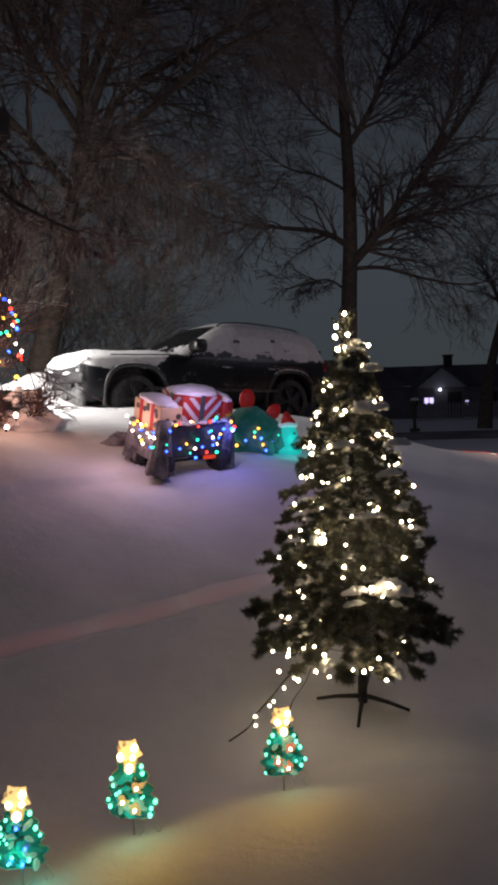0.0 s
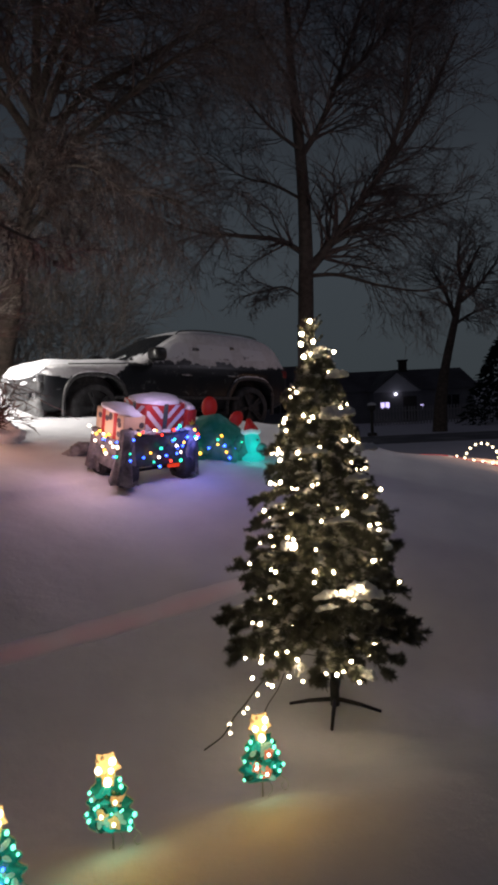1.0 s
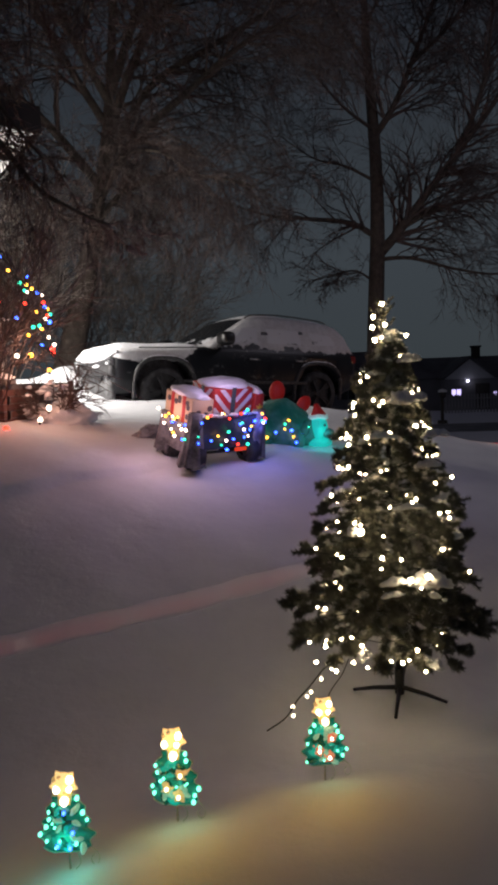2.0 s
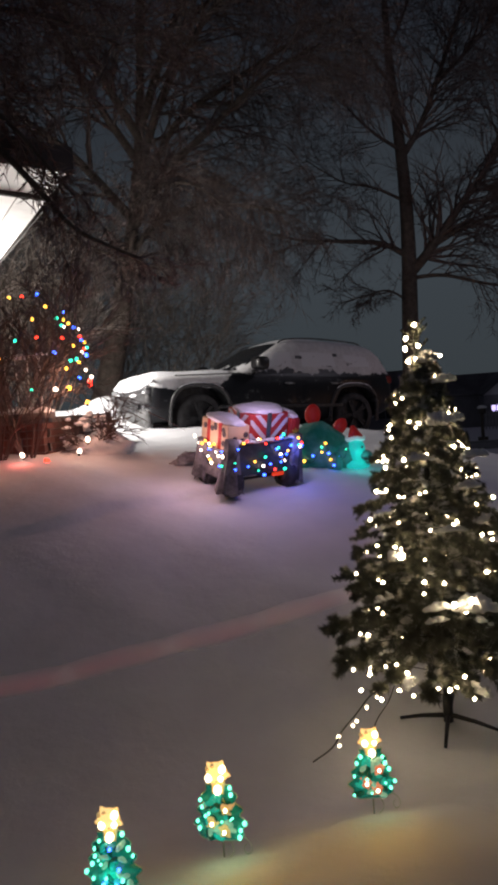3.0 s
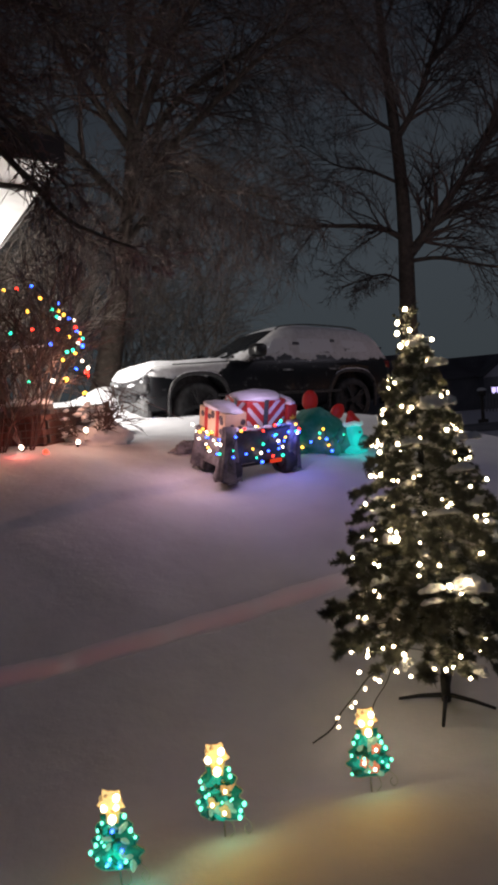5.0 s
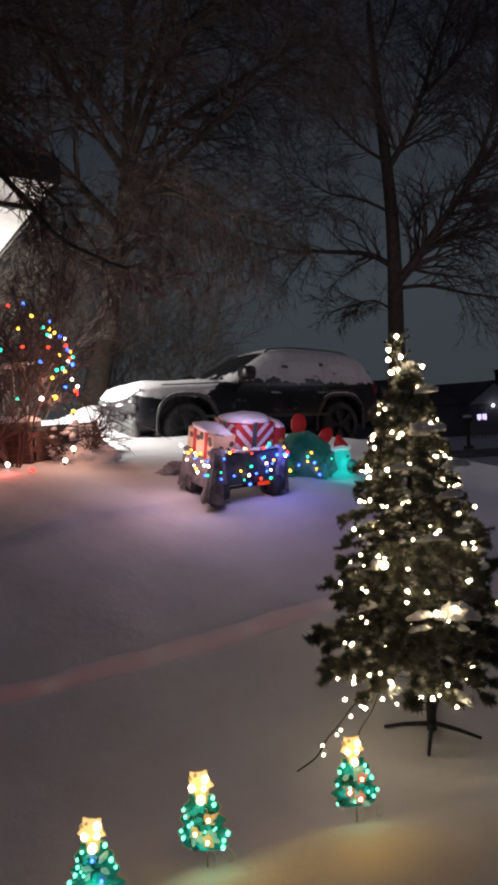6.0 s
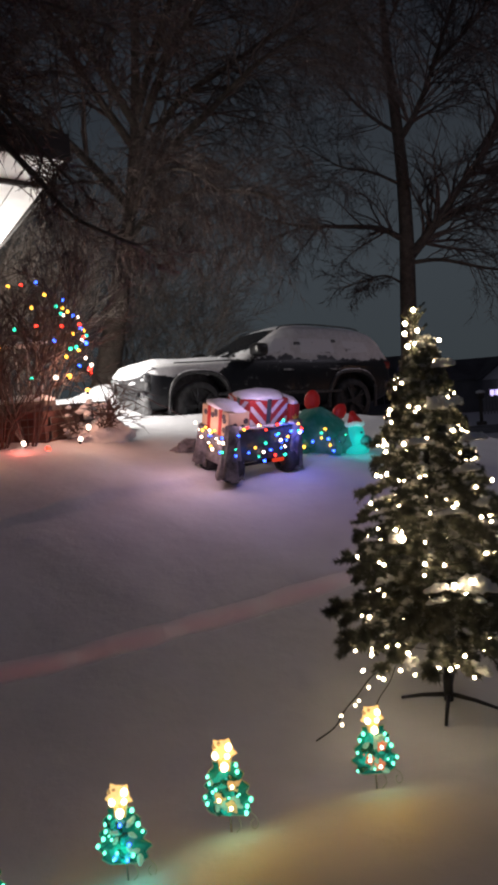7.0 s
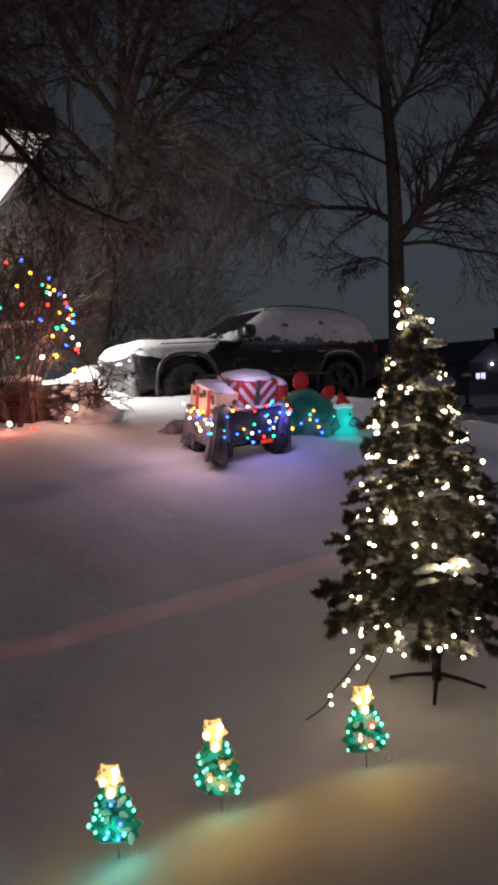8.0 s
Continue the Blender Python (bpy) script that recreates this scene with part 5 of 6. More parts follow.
def dinosaur():
    """A sagging inflated dinosaur in a red cap, half sunk in the snow."""
    x, y = -0.035, 6.75
    d = thing("inflatable_dinosaur", pose(x, y, gz(x, y) - 0.05), "green inflatable dinosaur with red back plates and red cap in snow", "inflatable decoration")

    def blob(name, size, m, material, rough=0.12, seed=1.0, sub=4, label=""):
        bm = lump(bmesh.new(), size, m, seed, rough, sub, False)
        return part(name, bm, material, d, label)

    blob("body", (0.29, 0.23, 0.27), Matrix.Translation((0.02, 0, 0.20)), inflate_green, 0.14, 2)
    blob("tail", (0.24, 0.13, 0.12), Matrix.Translation((-0.27, 0.03, 0.10)) @ Matrix.Rotation(0.3, 4, "Y"), inflate_green, 0.2, 4)
    blob("neck", (0.15, 0.12, 0.14), Matrix.Translation((0.28, -0.03, 0.13)) @ Matrix.Rotation(0.6, 4, "Y"), inflate_green, 0.1, 3)
    for lx, ly in ((-0.1, -0.17), (0.2, -0.17), (-0.1, 0.17), (0.2, 0.17)):
        blob("leg", (0.075, 0.07, 0.11), Matrix.Translation((lx, ly, 0.06)), inflate_green, 0.1, lx)
    for px, pz, s, a in ((-0.21, 0.40, 0.078, -0.5), (0.03, 0.53, 0.105, 0.05), (0.28, 0.40, 0.088, 0.6)):
        blob("back_plate", (s * 0.72, 0.035, s), Matrix.Translation((px, 0, pz)) @ Matrix.Rotation(a, 4, "Y"), inflate_red, 0.06, px, 3, "red padded back plate")
    blob("head", (0.082, 0.085, 0.12), Matrix.Translation((0.42, -0.08, 0.17)), inflate_teal, 0.08, 6, 4, "teal head lit from inside")
    blob("snout", (0.065, 0.06, 0.048), Matrix.Translation((0.50, -0.10, 0.12)), inflate_green, 0.08, 7, 4)
    blob("chest", (0.12, 0.09, 0.06), Matrix.Translation((0.42, -0.06, 0.03)), inflate_teal, 0.1, 9, 4)
    bm = bmesh.new()
    bmesh.ops.create_cone(bm, cap_ends=True, segments=20, radius1=0.078, radius2=0.018, depth=0.12, matrix=Matrix.Translation((0.405, -0.08, 0.345)) @ Matrix.Rotation(-0.18, 4, "Y"))
    part("cap", bm, inflate_red, d, "red pointed cap")
    bm = bmesh.new()
    for k in range(18):
        a = 2 * math.pi * k / 18
        ball(bm, 0.023, Matrix.Translation((0.415 + 0.075 * math.cos(a), -0.08 + 0.075 * math.sin(a), 0.28 + 0.006 * math.sin(3 * a))), 2)
    part("cap_trim", bm, inflate_white, d, "white fur trim")
    for side in (-1, 1):
        bm = ball(bmesh.new(), 0.012, Matrix.Translation((0.47, -0.08 + side * 0.05 - 0.03, 0.20)), 2)
        part("eye", bm, dot_dark, d)
    draped_lights("string_lights", "multicoloured string lights draped over the inflatable dinosaur", [
        (-0.30, -0.16, 0.22), (-0.26, -0.18, 0.33), (-0.17, -0.22, 0.38), (-0.20, -0.24, 0.24), (-0.12, -0.25, 0.20), (-0.14, -0.27, 0.11), (0.0, -0.27, 0.10), (0.06, -0.29, 0.20), (0.13, -0.27, 0.26), (0.16, -0.27, 0.14), (0.2, -0.25, 0.08), (0.30, -0.17, 0.12), (0.33, -0.19, 0.22)],
        20, 9, ["green", "blue", "blue", "yellow", "green", "red"], 0.0115, 0.02, d.matrix_world.copy())
    return d


dinosaur()
fr = TOY @ Vector((0.32, 0.26, 0.38))
lamp("coloured_string_glow", "POINT", tuple(fr), 1.9, (0.10, 0.13, 1.0), 0.10)
fl = TOY @ Vector((0.0, -0.58, 0.44))
lamp("coloured_string_glow", "POINT", tuple(fl), 4.0, (1.0, 0.60, 0.70), 0.10)
lamp("coloured_string_glow", "POINT", (0.42, 6.5, gz(0.42, 6.5) + 0.16), 0.6, (0.05, 0.9, 0.8), 0.08)
lamp("coloured_string_glow", "POINT", (0.05, 6.3, gz(0.05, 6.3) + 0.18), 0.35, (0.12, 0.2, 1.0), 0.08)
ft = TOY @ Vector((0.42, -0.15, 0.85))
lamp("coloured_string_glow", "POINT", tuple(ft), 6.6, (0.84, 0.60, 1.0), 0.10)

# ---- house with the porch beside the drive ----
siding = Mat("pale_siding", (0.55, 0.53, 0.50), 0.7).vary((0.48, 0.46, 0.44), 3).bump(30, 0.2, 0.004)
soffit_white = Mat("white_painted_boards", (0.80, 0.79, 0.76), 0.6).vary((0.72, 0.71, 0.68), 4).bump(40, 0.2, 0.003)
fascia_dark = Mat("dark_fascia", (0.035, 0.03, 0.03), 0.7).vary((0.05, 0.045, 0.04), 6)
brick_mat = Mat("dark_red_brick", (0.13, 0.055, 0.045), 0.85)
b_rand = brick_mat.n.new("ShaderNodeObjectInfo").outputs["Random"]
brick_mat.paint(brick_mat.mix(b_rand, (0.10, 0.042, 0.035), (0.17, 0.075, 0.06))).bump(60, 0.5, 0.006)
mortar = Mat("mortar", (0.20, 0.18, 0.17), 0.9).vary((0.14, 0.13, 0.12), 20).bump(80, 0.4, 0.003)
rail_paint = Mat("white_rail_paint", (0.55, 0.54, 0.53), 0.5).vary((0.40, 0.39, 0.38), 14)

corner = Vector((-2.15, 6.61, 3.77))
along_far = Vector((-0.557, 0.830, 0))
along_near = Vector((-0.72, -0.694, 0))


def porch_roof():
    roof = thing("porch_roof", Matrix(), "porch roof with white boarded underside lit from below", "roof", kind="structure")
    a, b, c, d = corner, corner + along_far * 6.5, corner + along_far * 6.5 + along_near * 4.5, corner + along_near * 4.5
    n = 14
    for k in range(n):
        u0, u1 = k / n + 0.0012, (k + 1) / n - 0.0012
        q = [a.lerp(d, u0), a.lerp(d, u1), b.lerp(c, u1), b.lerp(c, u0)]
        bm = bmesh.new()
        low = [bm.verts.new(p) for p in q]
        high = [bm.verts.new(p + Vector((0, 0, 0.018))) for p in q]
        bm.faces.new(low)
        bm.faces.new(high[::-1])
        for i in range(4):
            bm.faces.new((low[i], low[(i + 1) % 4], high[(i + 1) % 4], high[i]))
        bmesh.ops.recalc_face_normals(bm, faces=bm.faces[:])
        part("soffit_board", bm, soffit_white, roof, smooth=False)
    for p, q in ((a, b), (a, d)):
        bm = bmesh.new()
        out = (p - (b + d) / 2).normalized() * 0.03
        vs = [bm.verts.new(v) for v in (p + out + Vector((0, 0, -0.03)), q + Vector((0, 0, -0.03)), q + Vector((0, 0, 0.22)), p + out + Vector((0, 0, 0.22)))]
        f = bm.faces.new(vs)
        ext = bmesh.ops.extrude_face_region(bm, geom=[f])
        for v in ext["geom"]:
            if isinstance(v, bmesh.types.BMVert):
                v.co += Vector((out.x, out.y, 0)) * 0.8
        bmesh.ops.recalc_face_normals(bm, faces=bm.faces[:])
        part("fascia", bm, fascia_dark, roof, "dark fascia board", smooth=False)
    mid = (a + b + c + d) / 4 + Vector((0, 0, 1.5))
    top = [p + Vector((0, 0, 0.22)) for p in (a, b, c, d)]
    raw("roof_slope", top + [mid], [(0, 1, 4), (1, 2, 4), (2, 3, 4), (3, 0, 4), (3, 2, 1, 0)], snow_clump, roof, "snow-covered roof slope", smooth=False)
    # seam beam under the boards
    s0, s1 = corner + along_far * 0.8, corner + along_far * 0.8 + along_near * 4.4
    bm = box(bmesh.new(), ((s1 - s0).length, 0.05, 0.05), (s0 + s1) / 2 + Vector((0, 0, -0.025)), 0.008, Matrix.Rotation(math.atan2(along_near.y, along_near.x), 4, "Z"))
    part("batten", bm, fascia_dark, roof)
    return roof


porch_roof()


def house_wall():
    w0 = Vector((-4.55, 7.9, 0.6))
    w1 = w0 + along_far * 6
    w2 = w0 + along_near * 5
    for k, (p, q) in enumerate(((w0, w1), (w0, w2))):
        wall = thing("wall_house", Matrix(), "pale lap siding wall of the house behind the porch", "wall", kind="structure")
        d = (q - p)
        ang = math.atan2(d.y, d.x)
        rows = 16
        for r in range(rows):
            z = 0.6 + 3.17 * (r + 0.5) / rows
            m = Matrix.Translation((*((p + q) / 2)[:2], z)) @ Matrix.Rotation(ang, 4, "Z") @ Matrix.Rotation(radians(3), 4, "X")
            bm = box(bmesh.new(), (d.length, 0.03, 3.17 / rows + 0.012), (0, 0, 0), 0.003)
            bm.transform(m)
            part("siding_board", bm, siding, wall, smooth=False)
    lantern = thing("porch_lantern", Matrix.Translation((-4.74, 8.38, 3.0)), "glowing white porch lantern on the house wall", "wall lamp")
    bm = cyl(bmesh.new(), 0.06, 0.08, 0.16, Matrix(), 12)
    part("glass", bm, Mat("lantern_glass", (0.9, 0.85, 0.75), 0.4).glow((1.0, 0.9, 0.75), 6).unsampled(), lantern)
    bm = cyl(bmesh.new(), 0.095, 0.02, 0.05, Matrix.Translation((0, 0, 0.105)), 12)
    box(bm, (0.14, 0.03, 0.03), (-0.09, -0.06, 0.09), 0.006)
    part("cap", bm, fascia_dark, lantern)


house_wall()


def porch_base():
    p0 = Vector((-2.48, 6.20, 0))
    wall = thing("porch_wall", Matrix(), "low dark red brick porch wall capped with snow", "wall", kind="structure")
    top, low = 1.46, 0.80
    bm = box(bmesh.new(), (3.0, 0.16, top - low), (p0.x - 1.51, 6.30, (top + low) / 2))
    box(bm, (0.16, 2.2, top - low), (p0.x - 0.09, 7.40, (top + low) / 2))
    part("core", bm, mortar, wall, "recessed mortar", smooth=False)
    bm = box(bmesh.new(), (0.205, 0.09, 0.058), (0, 0, 0), 0.004)
    me = bpy.data.meshes.new("brick")
    bm.to_mesh(me)
    bm.free()
    me.materials.append(brick_mat.m)
    rng = random.Random(2)
    rows = int((top - low) / 0.068)
    for r in range(rows):
        z = low + 0.034 + r * 0.068
        for k in range(8):
            ob = new("brick", me)
            ob.parent = wall
            ob.matrix_basis = pose(p0.x - 0.105 - k * 0.217 - (0.1 if r % 2 else 0), 6.255 + rng.uniform(-0.002, 0.002), z, 0, rng.uniform(-0.5, 0.5), rng.uniform(-0.4, 0.4))
        if r % 2:
            ob = new("brick", me)
            ob.parent = wall
            ob.matrix_basis = pose(p0.x - 0.048, 6.255, z) @ Matrix.Diagonal((0.47, 1, 1, 1))
        for k in range(5):
            ob = new("brick", me)
            ob.parent = wall
            ob.matrix_basis = pose(p0.x - 0.050 + rng.uniform(-0.002, 0.002), 6.412 + k * 0.217 + (0.1 if r % 2 else 0), z, 0, 0, 90)
    bm = box(bmesh.new(), (3.1, 0.26, 0.05), (p0.x - 1.5, 6.30, top + 0.02), 0.01)
    part("coping", bm, mortar, wall)
    bm = bmesh.new()
    for k in range(7):
        lump(bm, (0.26, 0.12, 0.05), Matrix.Translation((p0.x - 0.15 - k * 0.3, 6.30, top + 0.05)), k, 0.3, 3)
    part("lying_snow", bm, snow_clump, wall, "ridge of lying snow")
    rail = thing("porch_railing", Matrix(), "pale metal porch railing with snow on its top bar", "railing")
    tube("top_bar", [(p0.x - 0.06, 6.42, 2.03), (p0.x - 1.2, 6.42, 2.05)], 0.016, rail_paint, rail, sides=8)
    tube("bottom_bar", [(p0.x - 0.06, 6.42, 1.56), (p0.x - 1.2, 6.42, 1.58)], 0.012, rail_paint, rail, sides=8)
    for k in range(9):
        x = p0.x - 0.07 - k * 0.115
        tube("baluster", [(x, 6.42, 1.50), (x + rng.gauss(0, 0.003), 6.42, 2.03)], 0.009, rail_paint, rail, sides=6)
    bm = bmesh.new()
    for k in range(7):
        lump(bm, (0.11, 0.028, 0.022), Matrix.Translation((p0.x - 0.1 - k * 0.16, 6.42, 2.05)), k + 20, 0.4, 3)
    part("lying_snow", bm, snow_clump, rail, "line of lying snow")
    post = thing("porch_post", Matrix.Translation((-2.915, 6.30, top)), "dark square porch post on the brick wall", "post", kind="structure")
    bm = box(bmesh.new(), (0.11, 0.11, 3.77 - top), (0, 0, (3.77 - top) / 2), 0.008)
    part("shaft", bm, fascia_dark, post)
    bm = box(bmesh.new(), (0.16, 0.16, 0.08), (0, 0, 0.06), 0.01)
    box(bm, (0.16, 0.16, 0.06), (0, 0, 3.77 - top - 0.035), 0.01)
    part("collar", bm, fascia_dark, post)


porch_base()

# ---- shrubs by the porch ----


def shrub(base, height, width, stems, label, seed, snowy=0):
    rng = random.Random(seed)
    sh = thing("bare_shrub", Matrix.Translation(base), label, "shrub")
    for _ in range(stems):
        verts, faces = [], []
        a = rng.uniform(0, 2 * math.pi)
        d = Vector((math.cos(a) * width * 0.42, math.sin(a) * width * 0.42, height * 0.55))
        grow(verts, faces, Vector((math.cos(a) * 0.05, math.sin(a) * 0.05, 0)), d, height * rng.uniform(0.7, 1.0), 0.0062, 2, rng, 0.05, (0.3, 0.8), {2: 5, 1: 4})
        # no twig below the snow line
        raw("stem", [(v[0], v[1], max(v[2], 0.0)) for v in verts], faces, twig_mat, sh)
    if snowy:
        part("snow_mound", lump(bmesh.new(), (0.36, 0.2, 0.19), Matrix.Translation((0.05, 0.06, 0.0)), 5, 0.45, 4), snow_clump, sh, "mound of snow inside the shrub")
        for k in range(snowy):
            at = Vector((max(-0.2, min(0.2, rng.gauss(0, width * 0.3))), rng.gauss(0, width * 0.2), rng.uniform(0.05, 0.85) * height))
            bm = lump(bmesh.new(), (rng.uniform(0.02, 0.055), rng.uniform(0.02, 0.045), rng.uniform(0.012, 0.028)), Matrix.Translation(at), k, 0.5, 2)
            part("snow_clump", bm, snow_clump, sh, "snow caught in the twigs")
    return sh


shrub((-2.55, 6.0, gz(-2.55, 6.0)), 1.75, 0.9, 26, "tall bare shrub hung with coloured lights by the porch", 31)
shrub((-2.75, 5.85, gz(-2.75, 5.85)), 1.55, 0.9, 20, "tall bare shrub beside the brick porch wall", 33)
shrub((-2.22, 6.75, gz(-2.22, 6.75)), 0.48, 0.5, 22, "low bare shrub filled with snow by the porch corner", 37, 60)
LIT = ((-2.54, 2.63, "blue"), (-2.69, 2.62, "red"), (-2.82, 2.62, "yellow"), (-2.47, 2.51, "yellow"), (-2.37, 2.39, "green"), (-2.29, 2.44, "blue"),
       (-2.33, 2.32, "green"), (-2.61, 2.40, "yellow"), (-2.80, 2.21, "green"), (-2.58, 2.22, "red"), (-2.42, 2.07, "blue"), (-2.21, 2.29, "blue"),
       (-2.17, 2.27, "white"), (-2.15, 2.16, "blue"), (-2.11, 2.02, "blue"), (-2.13, 2.08, "red"), (-2.32, 1.91, "yellow"), (-2.27, 1.98, "green"),
       (-2.19, 1.96, "yellow"), (-2.13, 1.88, "white"), (-2.68, 1.73, "green"), (-2.44, 1.72, "white"), (-2.31, 1.72, "yellow"), (-2.10, 1.77, "red"),
       (-2.20, 1.81, "blue"), (-2.26, 1.11, "white"), (-2.17, 1.22, "white"), (-2.83, 1.11, "white"), (-2.59, 1.04, "red"), (-2.33, 2.20, "red"),
       (-2.31, 2.37, "yellow"), (-2.30, 2.30, "white"), (-2.26, 2.33, "yellow"), (-2.16, 2.20, "red"), (-2.12, 2.14, "yellow"), (-2.10, 2.09, "green"), (-2.15, 2.05, "white"),
       (-2.23, 2.12, "yellow"), (-2.21, 1.99, "green"), (-2.10, 1.73, "red"), (-2.08, 1.81, "white"), (-2.98, 2.05, "yellow"), (-3.06, 2.62, "green"), (-2.14, 1.57, "yellow"))
shrub_string = thing("string_lights", Matrix(), "multicoloured string lights hung in the bare shrub", "string lights")
for k, (bx, bz, colour) in enumerate(LIT):
    s = 5.9 / 6.5
    big = bz < 1.8 and colour in ("white", "yellow", "red")
    bulb((bx * s, 5.9, 1.46 + (bz - 1.46) * s), (0.021 if big else 0.0138) * random.uniform(0.85, 1.15), BULBS[colour], shrub_string)
wire_pts = [Vector((bx * 5.9 / 6.5, 5.91, 1.46 + (bz - 1.46) * 5.9 / 6.5 - 0.012)) for bx, bz, c in LIT[:25]]
tube("wire", smooth_line(wire_pts, 4), 0.002, wire_green, shrub_string, sides=3)
lamp("shrub_string_glow", "POINT", (-2.15, 6.2, 1.75), 15.0, (1.0, 0.50, 0.34), 0.12)
lamp("shrub_string_glow", "POINT", (-2.5, 5.7, 1.16), 1.3, (1.0, 0.16, 0.12), 0.06)
lamp("shrub_string_glow", "POINT", (-2.75, 5.2, 1.2), 1.2, (1.0, 0.42, 0.15), 0.06)

# ---- rope lights in the snow ----
rope_light([(x, float(np.interp(x, ROPE_X, ROPE_Y))) for x in np.linspace(-2.6, 1.0, 54)], "dim red rope light buried in the snow", red_tube)
rope_light([(float(np.interp(y, (9.2, 10.3, 11.9, 13.0, 14.2), (4.42, 4.35, 4.22, 3.95, 3.55))), float(y)) for y in np.linspace(14.2, 9.2, 26)], "dim red rope light along the edge of the yard", red_tube, 0.03, -0.006)

# ---- light arch at the yard's edge ----


def light_arch(x, y, r):
    g = gz(x, y)
    arch = thing("light_arch", Matrix.Translation((x, y, g)), "low wire arch of warm white bulbs in snow", "garden light")
    pts = [Vector((r * math.cos(a), 0, r * 1.05 * math.sin(a))) for a in np.linspace(0, math.pi, 19)]
    tube("hoop", pts, 0.005, steel, arch, sides=6)
    for k in range(1, 19, 2):
        bulb(pts[k] + Vector((0, -0.015, 0)), 0.021, BULBS["white"] if k % 4 == 0 else warm_bulb, arch)
    return arch


light_arch(5.2, 13.0, 0.34)
edge_string = thing("string_lights", Matrix(), "warm white string lights lying along the snow edge", "string lights")
for k in range(8):
    ex, ey = 4.32 + 0.02 * k, 11.9 - 0.33 * k
    bulb((ex, ey, gz(ex, ey) + 0.02), 0.015, warm_bulb, edge_string)
tube("wire", [(4.32 + 0.02 * k, 11.9 - 0.33 * k, gz(4.32 + 0.02 * k, 11.9 - 0.33 * k) + 0.006) for k in range(8)], 0.003, wire_green, edge_string, sides=4)
lamp("arch_glow", "POINT", (5.0, 11.3, gz(5.0, 11.3) + 0.35), 32.0, (1.0, 0.50, 0.26), 0.2)

# ---- street and far houses ----
road_mat = Mat("snow_packed_road", (0.16, 0.16, 0.17), 0.85).vary((0.42, 0.42, 0.44), 0.7, 0.45, 0.7, 8).bump(6, 0.3, 0.02)


def strip(name, y0, y1, x0, x1, lift, material, label):
    verts, faces = [], []
    xs = np.linspace(x0, x1, 160)
    ys = np.linspace(y0, y1, 9)
    for x in xs:
        for j, y in enumerate(ys):
            bend = 0.10 * (x - 5)
            verts.append((x, y - bend, gz(x, y - bend) + (lift if 0 < j < 8 else -0.03)))
    for i in range(159):
        for j in range(8):
            a = i * 9 + j
            faces.append((a, a + 9, a + 10, a + 1))
    return tagged(raw(name, verts, faces, material), label, "road", kind="structure")


strip("road", 22.5, 29, 1.5, 60, 0.03, road_mat, "dark street with packed snow in ruts")

house_wall_mat = Mat("grey_house_siding", (0.20, 0.20, 0.22), 0.8).vary((0.15, 0.15, 0.17), 0.8)
house_gable_mat = Mat("pale_house_siding", (0.55, 0.56, 0.60), 0.8).vary((0.45, 0.46, 0.5), 1.2)
shingle = Mat("dark_shingles", (0.05, 0.05, 0.055), 0.85).vary((0.12, 0.12, 0.13), 0.5).bump(5, 0.3, 0.03)
dark_glass = Mat("dark_window_glass", (0.01, 0.012, 0.016), 0.1)
lit_glass = Mat("lit_window", (0.4, 0.4, 0.5), 0.4).glow((0.62, 0.52, 1.0), 1.6)
chimney_brick = Mat("sooty_brick", (0.06, 0.045, 0.04), 0.9).vary((0.04, 0.035, 0.03), 3)


def gable_prism(w, d, h, over=0.3):
    """A pitched roof whose ridge runs along x, with eaves."""
    bm = bmesh.new()
    a, b = w / 2 + over, d / 2 + over
    v = [bm.verts.new(p) for p in ((-a, -b, 0), (a, -b, 0), (a, b, 0), (-a, b, 0), (-a, 0, h), (a, 0, h), (-a, -b, 0.15), (a, -b, 0.15), (a, b, 0.15), (-a, b, 0.15))]
    for f in ((0, 1, 7, 6), (2, 3, 9, 8), (6, 7, 5, 4), (8, 9, 4, 5), (0, 6, 4, 9, 3), (1, 2, 8, 5, 7), (3, 2, 1, 0)):
        bm.faces.new([v[k] for k in f])
    return bm


def window_on(house, x, y, z, w, h, pane_mat, label):
    win = new("window")
    win.parent = house
    win.matrix_basis = Matrix.Translation((x, y, z))
    win["label"] = label
    bm = bmesh.new()
    for dx, dz, sx, sz in ((0, h / 2 + 0.05, w + 0.2, 0.1), (0, -h / 2 - 0.05, w + 0.2, 0.1), (w / 2 + 0.05, 0, 0.1, h), (-w / 2 - 0.05, 0, 0.1, h), (0, 0, 0.05, h)):
        box(bm, (sx, 0.1, sz), (dx, -0.03, dz), 0.01)
    part("window_frame", bm, house_wall_mat, win, smooth=False)
    bm = box(bmesh.new(), (w, 0.03, h), (0, 0, 0))
    part("pane", bm, pane_mat, win, smooth=False)


